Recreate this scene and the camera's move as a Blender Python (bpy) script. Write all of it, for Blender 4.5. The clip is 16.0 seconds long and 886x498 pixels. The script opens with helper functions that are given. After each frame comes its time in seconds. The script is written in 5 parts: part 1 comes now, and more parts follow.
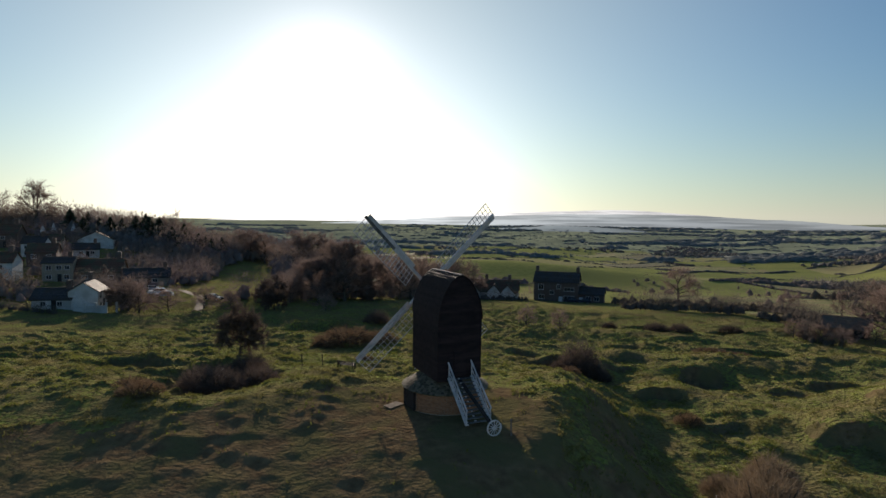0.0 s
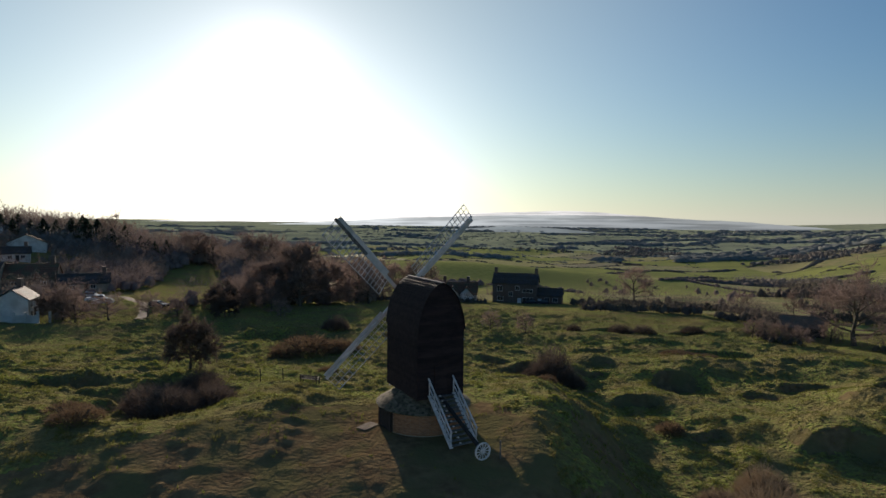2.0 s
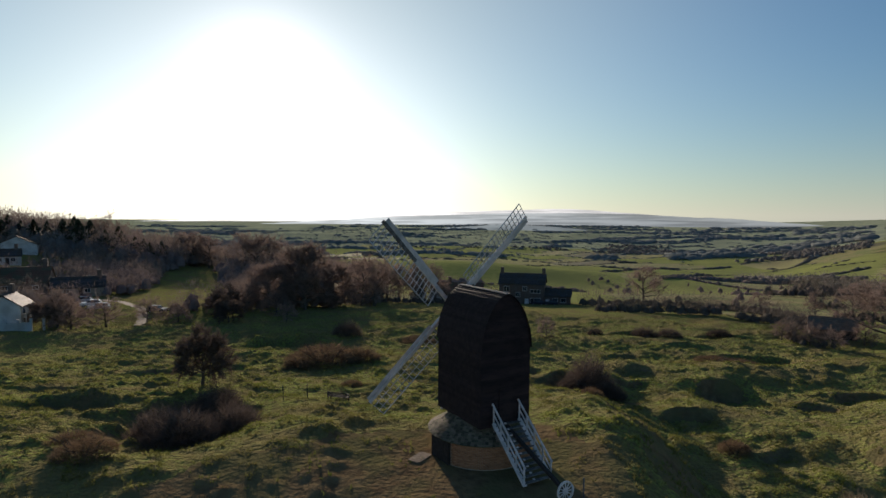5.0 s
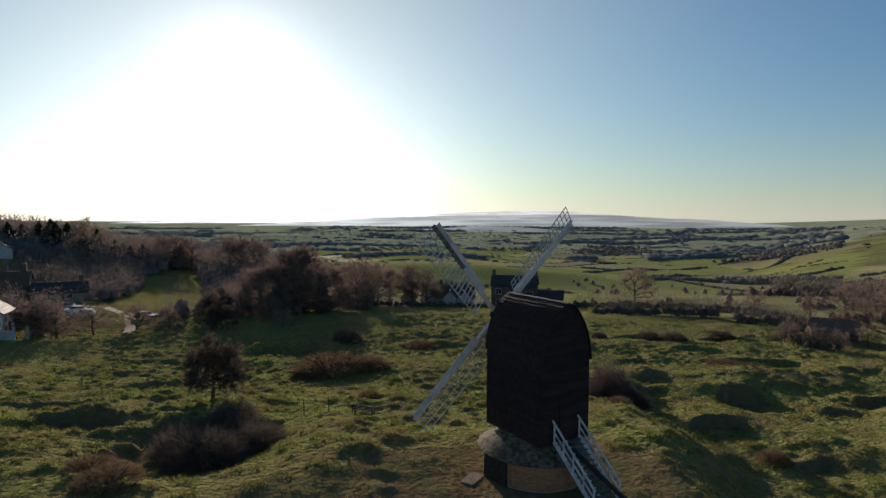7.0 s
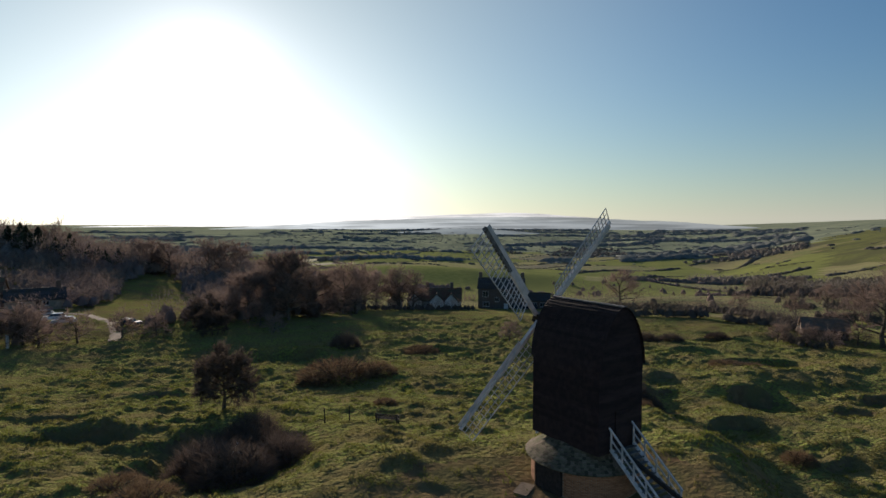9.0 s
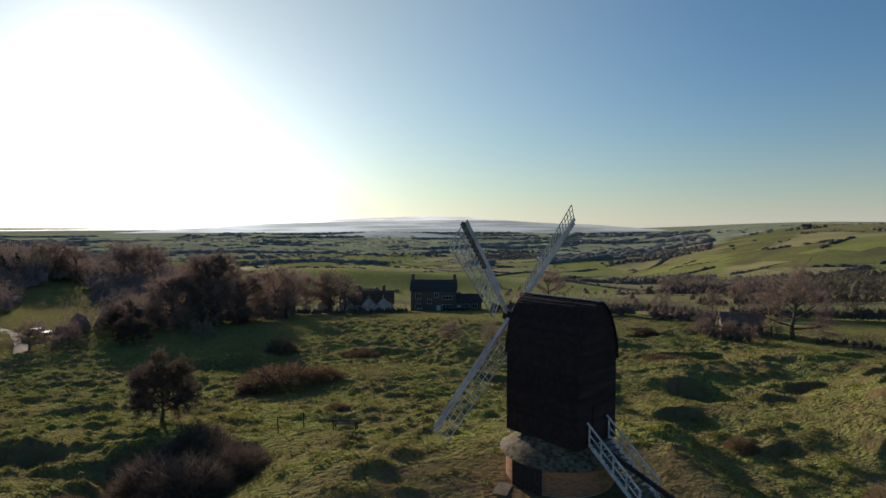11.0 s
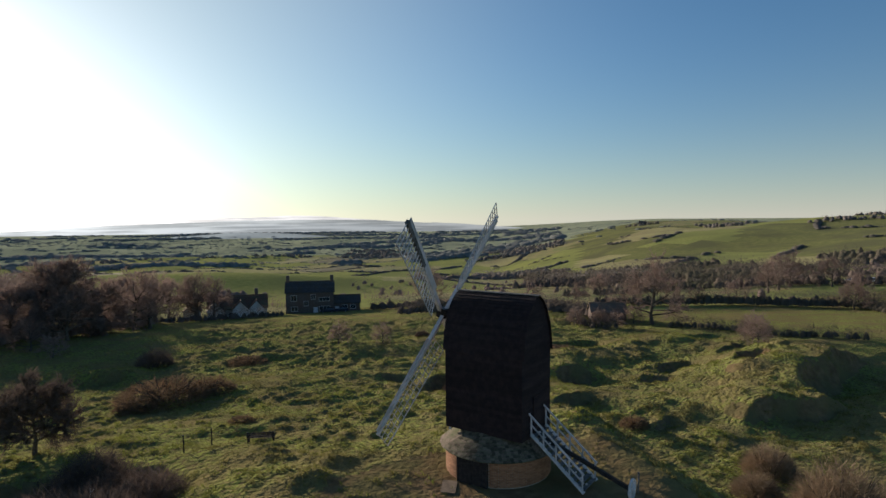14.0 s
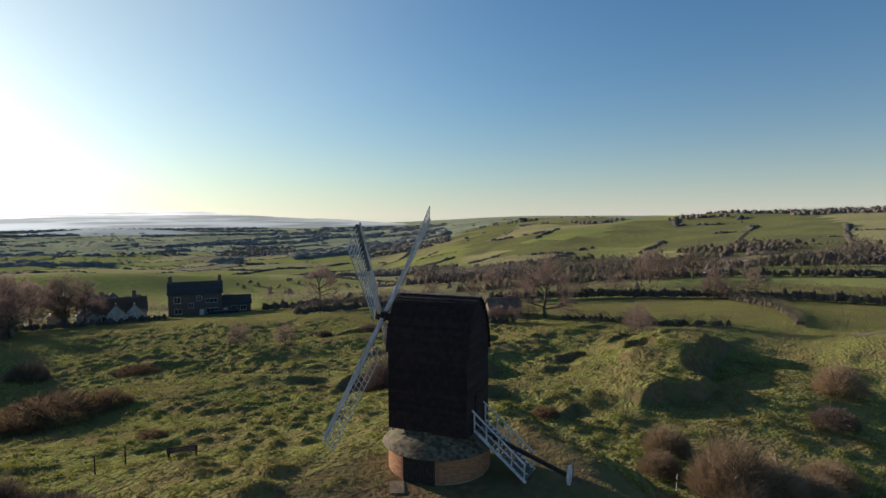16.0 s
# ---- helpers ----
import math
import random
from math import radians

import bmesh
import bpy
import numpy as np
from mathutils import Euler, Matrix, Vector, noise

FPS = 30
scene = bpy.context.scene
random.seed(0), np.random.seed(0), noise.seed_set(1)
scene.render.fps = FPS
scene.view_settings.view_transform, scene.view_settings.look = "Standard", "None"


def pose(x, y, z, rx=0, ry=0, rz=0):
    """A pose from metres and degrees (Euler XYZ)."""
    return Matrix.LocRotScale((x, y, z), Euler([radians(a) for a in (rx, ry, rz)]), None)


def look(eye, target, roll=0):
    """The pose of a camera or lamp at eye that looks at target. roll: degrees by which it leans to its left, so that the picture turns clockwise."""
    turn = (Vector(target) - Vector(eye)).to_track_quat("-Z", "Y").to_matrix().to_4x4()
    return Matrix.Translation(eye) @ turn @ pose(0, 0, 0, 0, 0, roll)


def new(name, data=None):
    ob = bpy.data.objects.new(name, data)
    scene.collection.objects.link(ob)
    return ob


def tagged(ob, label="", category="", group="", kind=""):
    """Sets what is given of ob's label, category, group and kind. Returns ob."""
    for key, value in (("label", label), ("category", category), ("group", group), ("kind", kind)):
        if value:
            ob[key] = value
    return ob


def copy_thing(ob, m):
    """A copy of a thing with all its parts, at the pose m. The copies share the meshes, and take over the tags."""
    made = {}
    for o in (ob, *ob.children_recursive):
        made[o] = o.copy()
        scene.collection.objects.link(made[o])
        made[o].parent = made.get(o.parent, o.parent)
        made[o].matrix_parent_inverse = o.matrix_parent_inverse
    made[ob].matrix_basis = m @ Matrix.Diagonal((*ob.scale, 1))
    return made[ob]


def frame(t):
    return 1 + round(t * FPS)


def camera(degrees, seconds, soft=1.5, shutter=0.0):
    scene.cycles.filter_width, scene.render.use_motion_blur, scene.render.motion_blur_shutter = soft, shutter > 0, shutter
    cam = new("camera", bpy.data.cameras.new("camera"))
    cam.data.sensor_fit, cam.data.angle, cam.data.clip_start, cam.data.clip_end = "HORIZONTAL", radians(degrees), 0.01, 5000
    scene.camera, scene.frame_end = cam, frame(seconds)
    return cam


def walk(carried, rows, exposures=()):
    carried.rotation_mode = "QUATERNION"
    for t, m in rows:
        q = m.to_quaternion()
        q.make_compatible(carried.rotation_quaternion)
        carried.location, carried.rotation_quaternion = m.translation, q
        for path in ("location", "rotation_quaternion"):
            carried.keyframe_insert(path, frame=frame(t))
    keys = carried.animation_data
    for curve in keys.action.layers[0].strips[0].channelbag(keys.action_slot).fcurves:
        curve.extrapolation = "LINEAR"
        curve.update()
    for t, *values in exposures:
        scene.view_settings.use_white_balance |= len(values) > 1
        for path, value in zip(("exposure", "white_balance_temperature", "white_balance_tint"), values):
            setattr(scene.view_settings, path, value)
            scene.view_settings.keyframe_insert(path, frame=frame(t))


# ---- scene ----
cam = camera(74.02, 16.0)
PATH = [
    (0, pose(4.912, -44.364, 15.250, 86.574, -0.630, 6.699)),
    (0.5, pose(4.285, -43.492, 15.259, 86.593, -0.538, 6.226)),
    (1, pose(3.726, -42.601, 15.268, 86.672, -0.563, 5.116)),
    (1.5, pose(3.219, -41.719, 15.281, 86.724, -0.564, 3.468)),
    (2, pose(2.705, -40.870, 15.313, 86.710, -0.593, 2.026)),
    (2.5, pose(2.142, -40.011, 15.346, 86.697, -0.530, 1.681)),
    (3, pose(1.519, -39.143, 15.358, 86.656, -0.455, 1.922)),
    (3.5, pose(0.842, -38.294, 15.364, 86.608, -0.407, 2.082)),
    (4, pose(0.108, -37.470, 15.371, 86.565, -0.355, 1.938)),
    (6.5, pose(-4.862, -34.180, 15.571, 86.615, -0.275, -0.249)),
    (7, pose(-5.962, -33.694, 15.584, 86.718, -0.217, -0.878)),
    (7.5, pose(-7.055, -33.267, 15.604, 86.811, -0.168, -1.771)),
    (8, pose(-8.128, -32.909, 15.616, 86.893, -0.119, -2.310)),
    (8.5, pose(-9.138, -32.623, 15.580, 86.924, -0.038, -2.541)),
    (9, pose(-10.060, -32.342, 15.513, 86.995, -0.034, -3.456)),
    (9.5, pose(-10.881, -32.049, 15.440, 87.057, -0.214, -5.581)),
    (12, pose(-13.919, -30.440, 14.966, 87.399, 0.263, -14.546)),
    (12.5, pose(-14.615, -30.182, 14.977, 87.370, 0.271, -17.019)),
    (13, pose(-15.284, -29.912, 15.004, 87.332, 0.303, -19.921)),
    (13.5, pose(-15.902, -29.642, 15.023, 87.292, 0.339, -22.059)),
    (14, pose(-16.516, -29.387, 15.026, 87.187, 0.431, -24.082)),
    (14.5, pose(-17.189, -29.114, 15.071, 87.095, 0.480, -26.494)),
    (15, pose(-17.943, -28.834, 15.183, 86.974, 0.361, -29.762)),
    (15.5, pose(-18.772, -28.555, 15.340, 86.840, 0.237, -32.946)),
    (16, pose(-19.628, -28.296, 15.494, 86.758, 0.167, -35.198)),
]
walk(cam, PATH, [(0, 0.38, 6600, 21), (9, 0.38, 6600, 21), (13, 0.54, 6600, 21), (16, 0.74, 6600, 21)])

# ---- sky and sun ----
SUN_LEFT, SUN_HIGH = 18.0, 11.8          # degrees left of +y, and above the horizon
to_sun = Vector((-math.sin(radians(SUN_LEFT)) * math.cos(radians(SUN_HIGH)), math.cos(radians(SUN_LEFT)) * math.cos(radians(SUN_HIGH)), math.sin(radians(SUN_HIGH))))
world = bpy.data.worlds.new("sky")
scene.world = world
world.use_nodes = True
wn, wl = world.node_tree.nodes, world.node_tree.links
sky = wn.new("ShaderNodeTexSky")
sky.sky_type, sky.sun_disc = "NISHITA", False
sky.sun_elevation, sky.sun_rotation = radians(SUN_HIGH), radians(-SUN_LEFT)
sky.altitude, sky.air_density, sky.dust_density, sky.ozone_density = 180, 1.0, 0.0, 1.0


def wmath(how, a, b=None):
    node = wn.new("ShaderNodeMath")
    node.operation = how
    for k, value in enumerate((a, b)):
        if isinstance(value, (int, float)):
            node.inputs[k].default_value = value
        elif value is not None:
            wl.new(value, node.inputs[k])
    return node.outputs[0]


# the aureole of a hazy winter sky round the sun, and the pale haze along the horizon
wco, wnorm, wdot, wxyz = (wn.new("ShaderNode" + k) for k in ("TexCoord", "VectorMath", "VectorMath", "SeparateXYZ"))
wnorm.operation = "NORMALIZE"
wdot.operation, wdot.inputs[1].default_value = "DOT_PRODUCT", to_sun
wl.new(wco.outputs["Generated"], wnorm.inputs[0])
wl.new(wnorm.outputs[0], wdot.inputs[0])
wl.new(wnorm.outputs[0], wxyz.inputs[0])
near_sun = wmath("MAXIMUM", wdot.outputs["Value"], 0.0)
low_haze = wmath("EXPONENT", wmath("MULTIPLY", wmath("MAXIMUM", wxyz.outputs["Z"], 0.0), -7.5))
low_band = wmath("EXPONENT", wmath("MULTIPLY", wmath("MAXIMUM", wxyz.outputs["Z"], 0.0), -13.0))
glow_parts = [(8.0, 0.02, None), (45.0, 0.08, None), (260.0, 0.45, None), (6.0, 0.25, low_haze), (26.0, 1.4, low_haze), (0.0, 0.28, low_band)]
total = None
for power, gain, shape in glow_parts:
    g = wmath("MULTIPLY", wmath("POWER", near_sun, power), gain) if power else wmath("ADD", gain, 0.0)
    if shape is not None:
        g = wmath("MULTIPLY", g, shape)
    total = g if total is None else wmath("ADD", total, g)
glow, wadd = wn.new("ShaderNodeBackground"), wn.new("ShaderNodeAddShader")
glow.inputs[0].default_value = (1.0, 0.957, 0.88, 1)
wl.new(total, glow.inputs[1])
tone = wn.new("ShaderNodeMix")
tone.data_type, tone.blend_type = "RGBA", "MULTIPLY"
tone.inputs["Factor"].default_value, tone.inputs["B"].default_value = 1.0, (0.42, 0.80, 1.05, 1)
wl.new(sky.outputs[0], tone.inputs["A"])
wl.new(tone.outputs["Result"], wn["Background"].inputs[0])
wl.new(wmath("MULTIPLY", wmath("SUBTRACT", 1.0, wmath("MULTIPLY", low_haze, 0.7)), 0.074), wn["Background"].inputs[1])
wl.new(wn["Background"].outputs[0], wadd.inputs[0])
wl.new(glow.outputs[0], wadd.inputs[1])
# the wide, warm part of the aureole
warm, wadd2 = wn.new("ShaderNodeBackground"), wn.new("ShaderNodeAddShader")
warm.inputs[0].default_value = (1.0, 0.95, 0.28, 1)
wl.new(wmath("MULTIPLY", wmath("POWER", near_sun, 5.0), 0.24), warm.inputs[1])
wl.new(wadd.outputs[0], wadd2.inputs[0])
wl.new(warm.outputs[0], wadd2.inputs[1])
wl.new(wadd2.outputs[0], wn["World Output"].inputs["Surface"])
lamp = bpy.data.lights.new("sun", "SUN")
lamp.energy, lamp.angle, lamp.color = 4.1, radians(0.6), (1.0, 0.91, 0.72)
sun = new("sun", lamp)
sun.matrix_world = look(to_sun * 300, (0, 0, 0))


# ---- materials ----
def mat(name, a, b, size=1.0, rough=0.9, bump=0.3, bump_size=0.1, big=None, big_size=8.0, metal=0.0, vary=0.0, stretch=(1, 1, 1), sheer=0.0, gloss=0.3, fuzz=0.0, relief=1.0):
    """Two colours mixed by grain, a third (big) by wide stains; vary: how far single pieces differ in brightness."""
    m = bpy.data.materials.new(name)
    m.use_nodes = True
    n, l = m.node_tree.nodes, m.node_tree.links
    p = n["Principled BSDF"]
    p.inputs["Roughness"].default_value, p.inputs["Metallic"].default_value = rough, metal
    p.inputs["Specular IOR Level"].default_value = gloss
    p.inputs["Sheen Weight"].default_value, p.inputs["Sheen Roughness"].default_value, p.inputs["Sheen Tint"].default_value = fuzz, 0.5, (0.75, 0.85, 0.45, 1)
    co = n.new("ShaderNodeTexCoord")
    mp = n.new("ShaderNodeMapping")
    mp.inputs["Scale"].default_value = stretch
    l.new(co.outputs["Object"], mp.inputs[0])

    def noise_at(width, detail=5):
        t = n.new("ShaderNodeTexNoise")
        t.inputs["Scale"].default_value, t.inputs["Detail"].default_value = 1 / width, detail
        l.new(mp.outputs[0], t.inputs["Vector"])
        return t.outputs["Fac"]

    def ramp(source, lo, hi):
        r = n.new("ShaderNodeMapRange")
        r.inputs["From Min"].default_value, r.inputs["From Max"].default_value = lo, hi
        l.new(source, r.inputs["Value"])
        return r.outputs[0]

    def blend(fac, one, two, how="MIX"):
        x = n.new("ShaderNodeMix")
        x.data_type, x.blend_type = "RGBA", how
        for socket, value in ((x.inputs["Factor"], fac), (x.inputs["A"], one), (x.inputs["B"], two)):
            if isinstance(value, bpy.types.NodeSocket):
                l.new(value, socket)
            elif isinstance(value, (int, float)):
                socket.default_value = value
            else:
                socket.default_value = (*value, 1)
        return x.outputs["Result"]

    colour = blend(ramp(noise_at(size), 0.35, 0.65), a, b)
    if big:
        colour = blend(ramp(noise_at(big_size, 3), 0.42, 0.62), colour, big)
    if vary:
        o = n.new("ShaderNodeObjectInfo")
        v = n.new("ShaderNodeMapRange")
        v.inputs["To Min"].default_value, v.inputs["To Max"].default_value = 1 - vary, 1 + vary
        l.new(o.outputs["Random"], v.inputs["Value"])
        colour = blend(1.0, colour, v.outputs[0], "MULTIPLY")
    l.new(colour, p.inputs["Base Color"])
    if bump:
        bn = n.new("ShaderNodeBump")
        bn.inputs["Strength"].default_value, bn.inputs["Distance"].default_value = bump, bump_size * relief
        l.new(noise_at(bump_size * 2, 4), bn.inputs["Height"])
        l.new(bn.outputs[0], p.inputs["Normal"])
    if sheer:
        t = n.new("ShaderNodeBsdfTranslucent")
        x = n.new("ShaderNodeMixShader")
        x.inputs[0].default_value = sheer
        l.new(colour, t.inputs["Color"])
        l.new(p.outputs[0], x.inputs[1])
        l.new(t.outputs[0], x.inputs[2])
        l.new(x.outputs[0], n["Material Output"].inputs["Surface"])
    return m


TURF = mat("rough_turf", (0.146, 0.114, 0.058), (0.232, 0.268, 0.064), 0.36, 0.95, 1.0, 0.2, (0.190, 0.154, 0.068), 5.0, gloss=0.0, fuzz=0.05, relief=4.2)
# worn turf whose brown also stands in for shade in hollows and on banks
WORN_SHADED = mat("worn_and_shaded_turf", (0.134, 0.090, 0.050), (0.210, 0.148, 0.078), 0.8, 0.95, 1.0, 0.16, (0.142, 0.122, 0.056), 3.0, gloss=0.0, relief=1.0)
PASTURE = mat("bright_pasture", (0.179, 0.195, 0.057), (0.241, 0.245, 0.078), 3, 0.95, 0.3, 0.3, (0.157, 0.169, 0.059), 60, gloss=0.0, fuzz=0.04)
PALE = mat("pale_pasture", (0.231, 0.210, 0.096), (0.294, 0.258, 0.125), 4, 0.95, 0.3, 0.3, (0.206, 0.174, 0.096), 70, gloss=0.0, fuzz=0.05)
PLOUGH = mat("brown_plough", (0.075, 0.060, 0.044), (0.106, 0.084, 0.061), 3, 0.95, 0.3, 0.3, (0.112, 0.102, 0.055), 50, gloss=0.03, fuzz=0.03)
SEDGE = mat("dry_sedge", (0.175, 0.144, 0.061), (0.250, 0.192, 0.098), 2, 0.95, 0.5, 0.3, (0.125, 0.144, 0.049), 15, gloss=0.03, fuzz=0.04)
# distance haze painted in: paler and bluer than the nearer fields
HAZE_VALE = mat("haze_tinted_vale", (0.204, 0.226, 0.158), (0.301, 0.315, 0.216), 60, 0.95, 0, 1, (0.167, 0.188, 0.144), 160, gloss=0.0, fuzz=0.05)
HILL_GRASS = mat("hill_grass", (0.107, 0.114, 0.042), (0.159, 0.155, 0.058), 5, 0.95, 0.3, 0.3, (0.094, 0.093, 0.047), 45, gloss=0.0, fuzz=0.04)
GRASS = mat("grass_blades", (0.146, 0.156, 0.036), (0.226, 0.240, 0.054), 1.5, 0.8, 0, 1, (0.191, 0.166, 0.059), 6.0, sheer=0.4, gloss=0.0)
BRACKEN = mat("dead_bracken", (0.150, 0.096, 0.059), (0.237, 0.162, 0.098), 0.6, 0.95, 0, 1, sheer=0.3, gloss=0.0)
TWIGS = mat("bare_twigs", (0.200, 0.146, 0.122), (0.297, 0.217, 0.181), 0.8, 0.95, 0, 1, vary=0.2, sheer=0.4, gloss=0.0)
THORN = mat("dark_thorn_twigs", (0.100, 0.075, 0.061), (0.156, 0.116, 0.093), 0.8, 0.95, 0, 1, vary=0.2, sheer=0.25, gloss=0.0)
WOODS = mat("grey_brown_woods", (0.184, 0.136, 0.122), (0.269, 0.203, 0.181), 3.0, 0.95, 0, 1, (0.220, 0.173, 0.131), 25, sheer=0.25, gloss=0.0)
TWIGS_PALE = mat("pale_twigs", (0.237, 0.168, 0.105), (0.338, 0.240, 0.148), 0.8, 0.9, 0, 1, vary=0.2, sheer=0.25)
BARK = mat("bark", (0.07, 0.055, 0.04), (0.12, 0.10, 0.075), 0.15, 0.95, 0.6, 0.04, vary=0.2)
DEADWOOD = mat("bleached_wood", (0.45, 0.42, 0.37), (0.6, 0.57, 0.5), 0.1, 0.8, 0.4, 0.02)
NEEDLES = mat("conifer_needles", (0.062, 0.074, 0.047), (0.106, 0.120, 0.074), 0.6, 0.95, 0, 1, vary=0.2, gloss=0.0)
# hedge colour lightened to stand in for haze over the vale
HAZE_HEDGE = mat("haze_tinted_hedge", (0.177, 0.161, 0.143), (0.247, 0.221, 0.194), 4.0, 0.95, 0, 1, (0.156, 0.151, 0.128), 60, sheer=0.45, gloss=0.0)
FOOT_WOODS = mat("brown_valley_woods", (0.116, 0.096, 0.081), (0.179, 0.146, 0.123), 3.0, 0.95, 0, 1, (0.137, 0.126, 0.089), 30, sheer=0.35, gloss=0.0)
# two woods with the pale haze of distance mixed into their twig colour
HAZE_VALLEY_WOODS = mat("haze_tinted_valley_woods", (0.206, 0.182, 0.165), (0.281, 0.250, 0.224), 3.0, 0.95, 0, 1, (0.231, 0.206, 0.172), 40, sheer=0.45, gloss=0.0)
HAZE_FAR_WOODS = mat("haze_tinted_far_woods", (0.228, 0.238, 0.222), (0.300, 0.310, 0.286), 6.0, 0.95, 0, 1, (0.252, 0.262, 0.239), 120, sheer=0.4, gloss=0.0)
TAR = mat("tarred_boards", (0.017, 0.011, 0.012), (0.028, 0.018, 0.019), 0.25, 0.85, 0.4, 0.02, (0.034, 0.022, 0.021), 1.2, vary=0.2, stretch=(1, 4, 4), gloss=0.2)
WHITE_WOOD = mat("white_painted_wood", (0.60, 0.54, 0.52), (0.72, 0.66, 0.63), 0.3, 0.6, 0.3, 0.02, (0.45, 0.44, 0.42), 0.8, vary=0.08)
GREY_WOOD = mat("weathered_grey_wood", (0.10, 0.095, 0.09), (0.2, 0.19, 0.18), 0.2, 0.9, 0.5, 0.02, vary=0.15, gloss=0.08)
DARK_IRON = mat("dark_iron", (0.02, 0.02, 0.02), (0.05, 0.04, 0.035), 0.1, 0.5, 0.2, 0.01, metal=0.8)
BRICK = mat("red_brick", (0.30, 0.11, 0.05), (0.42, 0.19, 0.09), 0.12, 0.9, 0.4, 0.02, (0.30, 0.17, 0.10), 1.0, vary=0.25)
MORTAR = mat("lime_mortar", (0.28, 0.24, 0.19), (0.38, 0.33, 0.27), 0.1, 0.95, 0.4, 0.01)
SHINGLE = mat("weathered_shingle", (0.095, 0.072, 0.055), (0.20, 0.158, 0.122), 0.12, 0.95, 0.5, 0.015, (0.08, 0.085, 0.045), 0.9, vary=0.5, gloss=0.1)
DARK_WOOD = mat("dark_door_wood", (0.02, 0.017, 0.016), (0.04, 0.033, 0.03), 0.2, 0.8, 0.3, 0.02)
STONE = mat("house_stone", (0.105, 0.08, 0.068), (0.165, 0.126, 0.105), 0.5, 0.9, 0.4, 0.05, (0.135, 0.09, 0.07), 2.5, vary=0.1)
RENDER_WHITE = mat("white_render", (0.50, 0.49, 0.46), (0.62, 0.61, 0.57), 0.6, 0.85, 0.2, 0.03, (0.42, 0.40, 0.36), 2.5)
TAN_RENDER = mat("buff_render", (0.26, 0.22, 0.165), (0.34, 0.295, 0.225), 0.6, 0.85, 0.2, 0.03)
SLATE = mat("roof_slate", (0.045, 0.045, 0.05), (0.09, 0.085, 0.085), 0.3, 0.6, 0.4, 0.03, (0.07, 0.06, 0.05), 2.0, vary=0.15, gloss=0.05)
TILE = mat("roof_tile", (0.11, 0.06, 0.045), (0.18, 0.10, 0.07), 0.3, 0.8, 0.4, 0.03, (0.10, 0.09, 0.06), 2.0, vary=0.15, gloss=0.05)
GLASS_DARK = mat("window_glass", (0.02, 0.022, 0.025), (0.03, 0.033, 0.038), 1, 0.08, 0, 1, gloss=0.6)
CONCRETE = mat("pale_stone", (0.32, 0.28, 0.24), (0.44, 0.40, 0.34), 0.2, 0.9, 0.4, 0.02)
RUST = mat("rusty_sheet", (0.17, 0.11, 0.08), (0.26, 0.18, 0.13), 0.5, 0.8, 0.3, 0.03, (0.14, 0.12, 0.10), 1.5, gloss=0.1)
EARTH = mat("bare_earth", (0.125, 0.090, 0.061), (0.200, 0.144, 0.098), 0.4, 0.95, 0.6, 0.05)
RUBBER = mat("tyre_rubber", (0.012, 0.012, 0.012), (0.02, 0.02, 0.02), 0.1, 0.8, 0, 1)
PAINTS = [mat("car_paint_" + k, c, tuple(v * 1.15 for v in c), 1, 0.25, 0, 1, gloss=0.6) for k, c in
          (("silver", (0.45, 0.46, 0.48)), ("dark", (0.02, 0.025, 0.04)), ("white", (0.75, 0.75, 0.75)), ("red", (0.2, 0.02, 0.02)))]


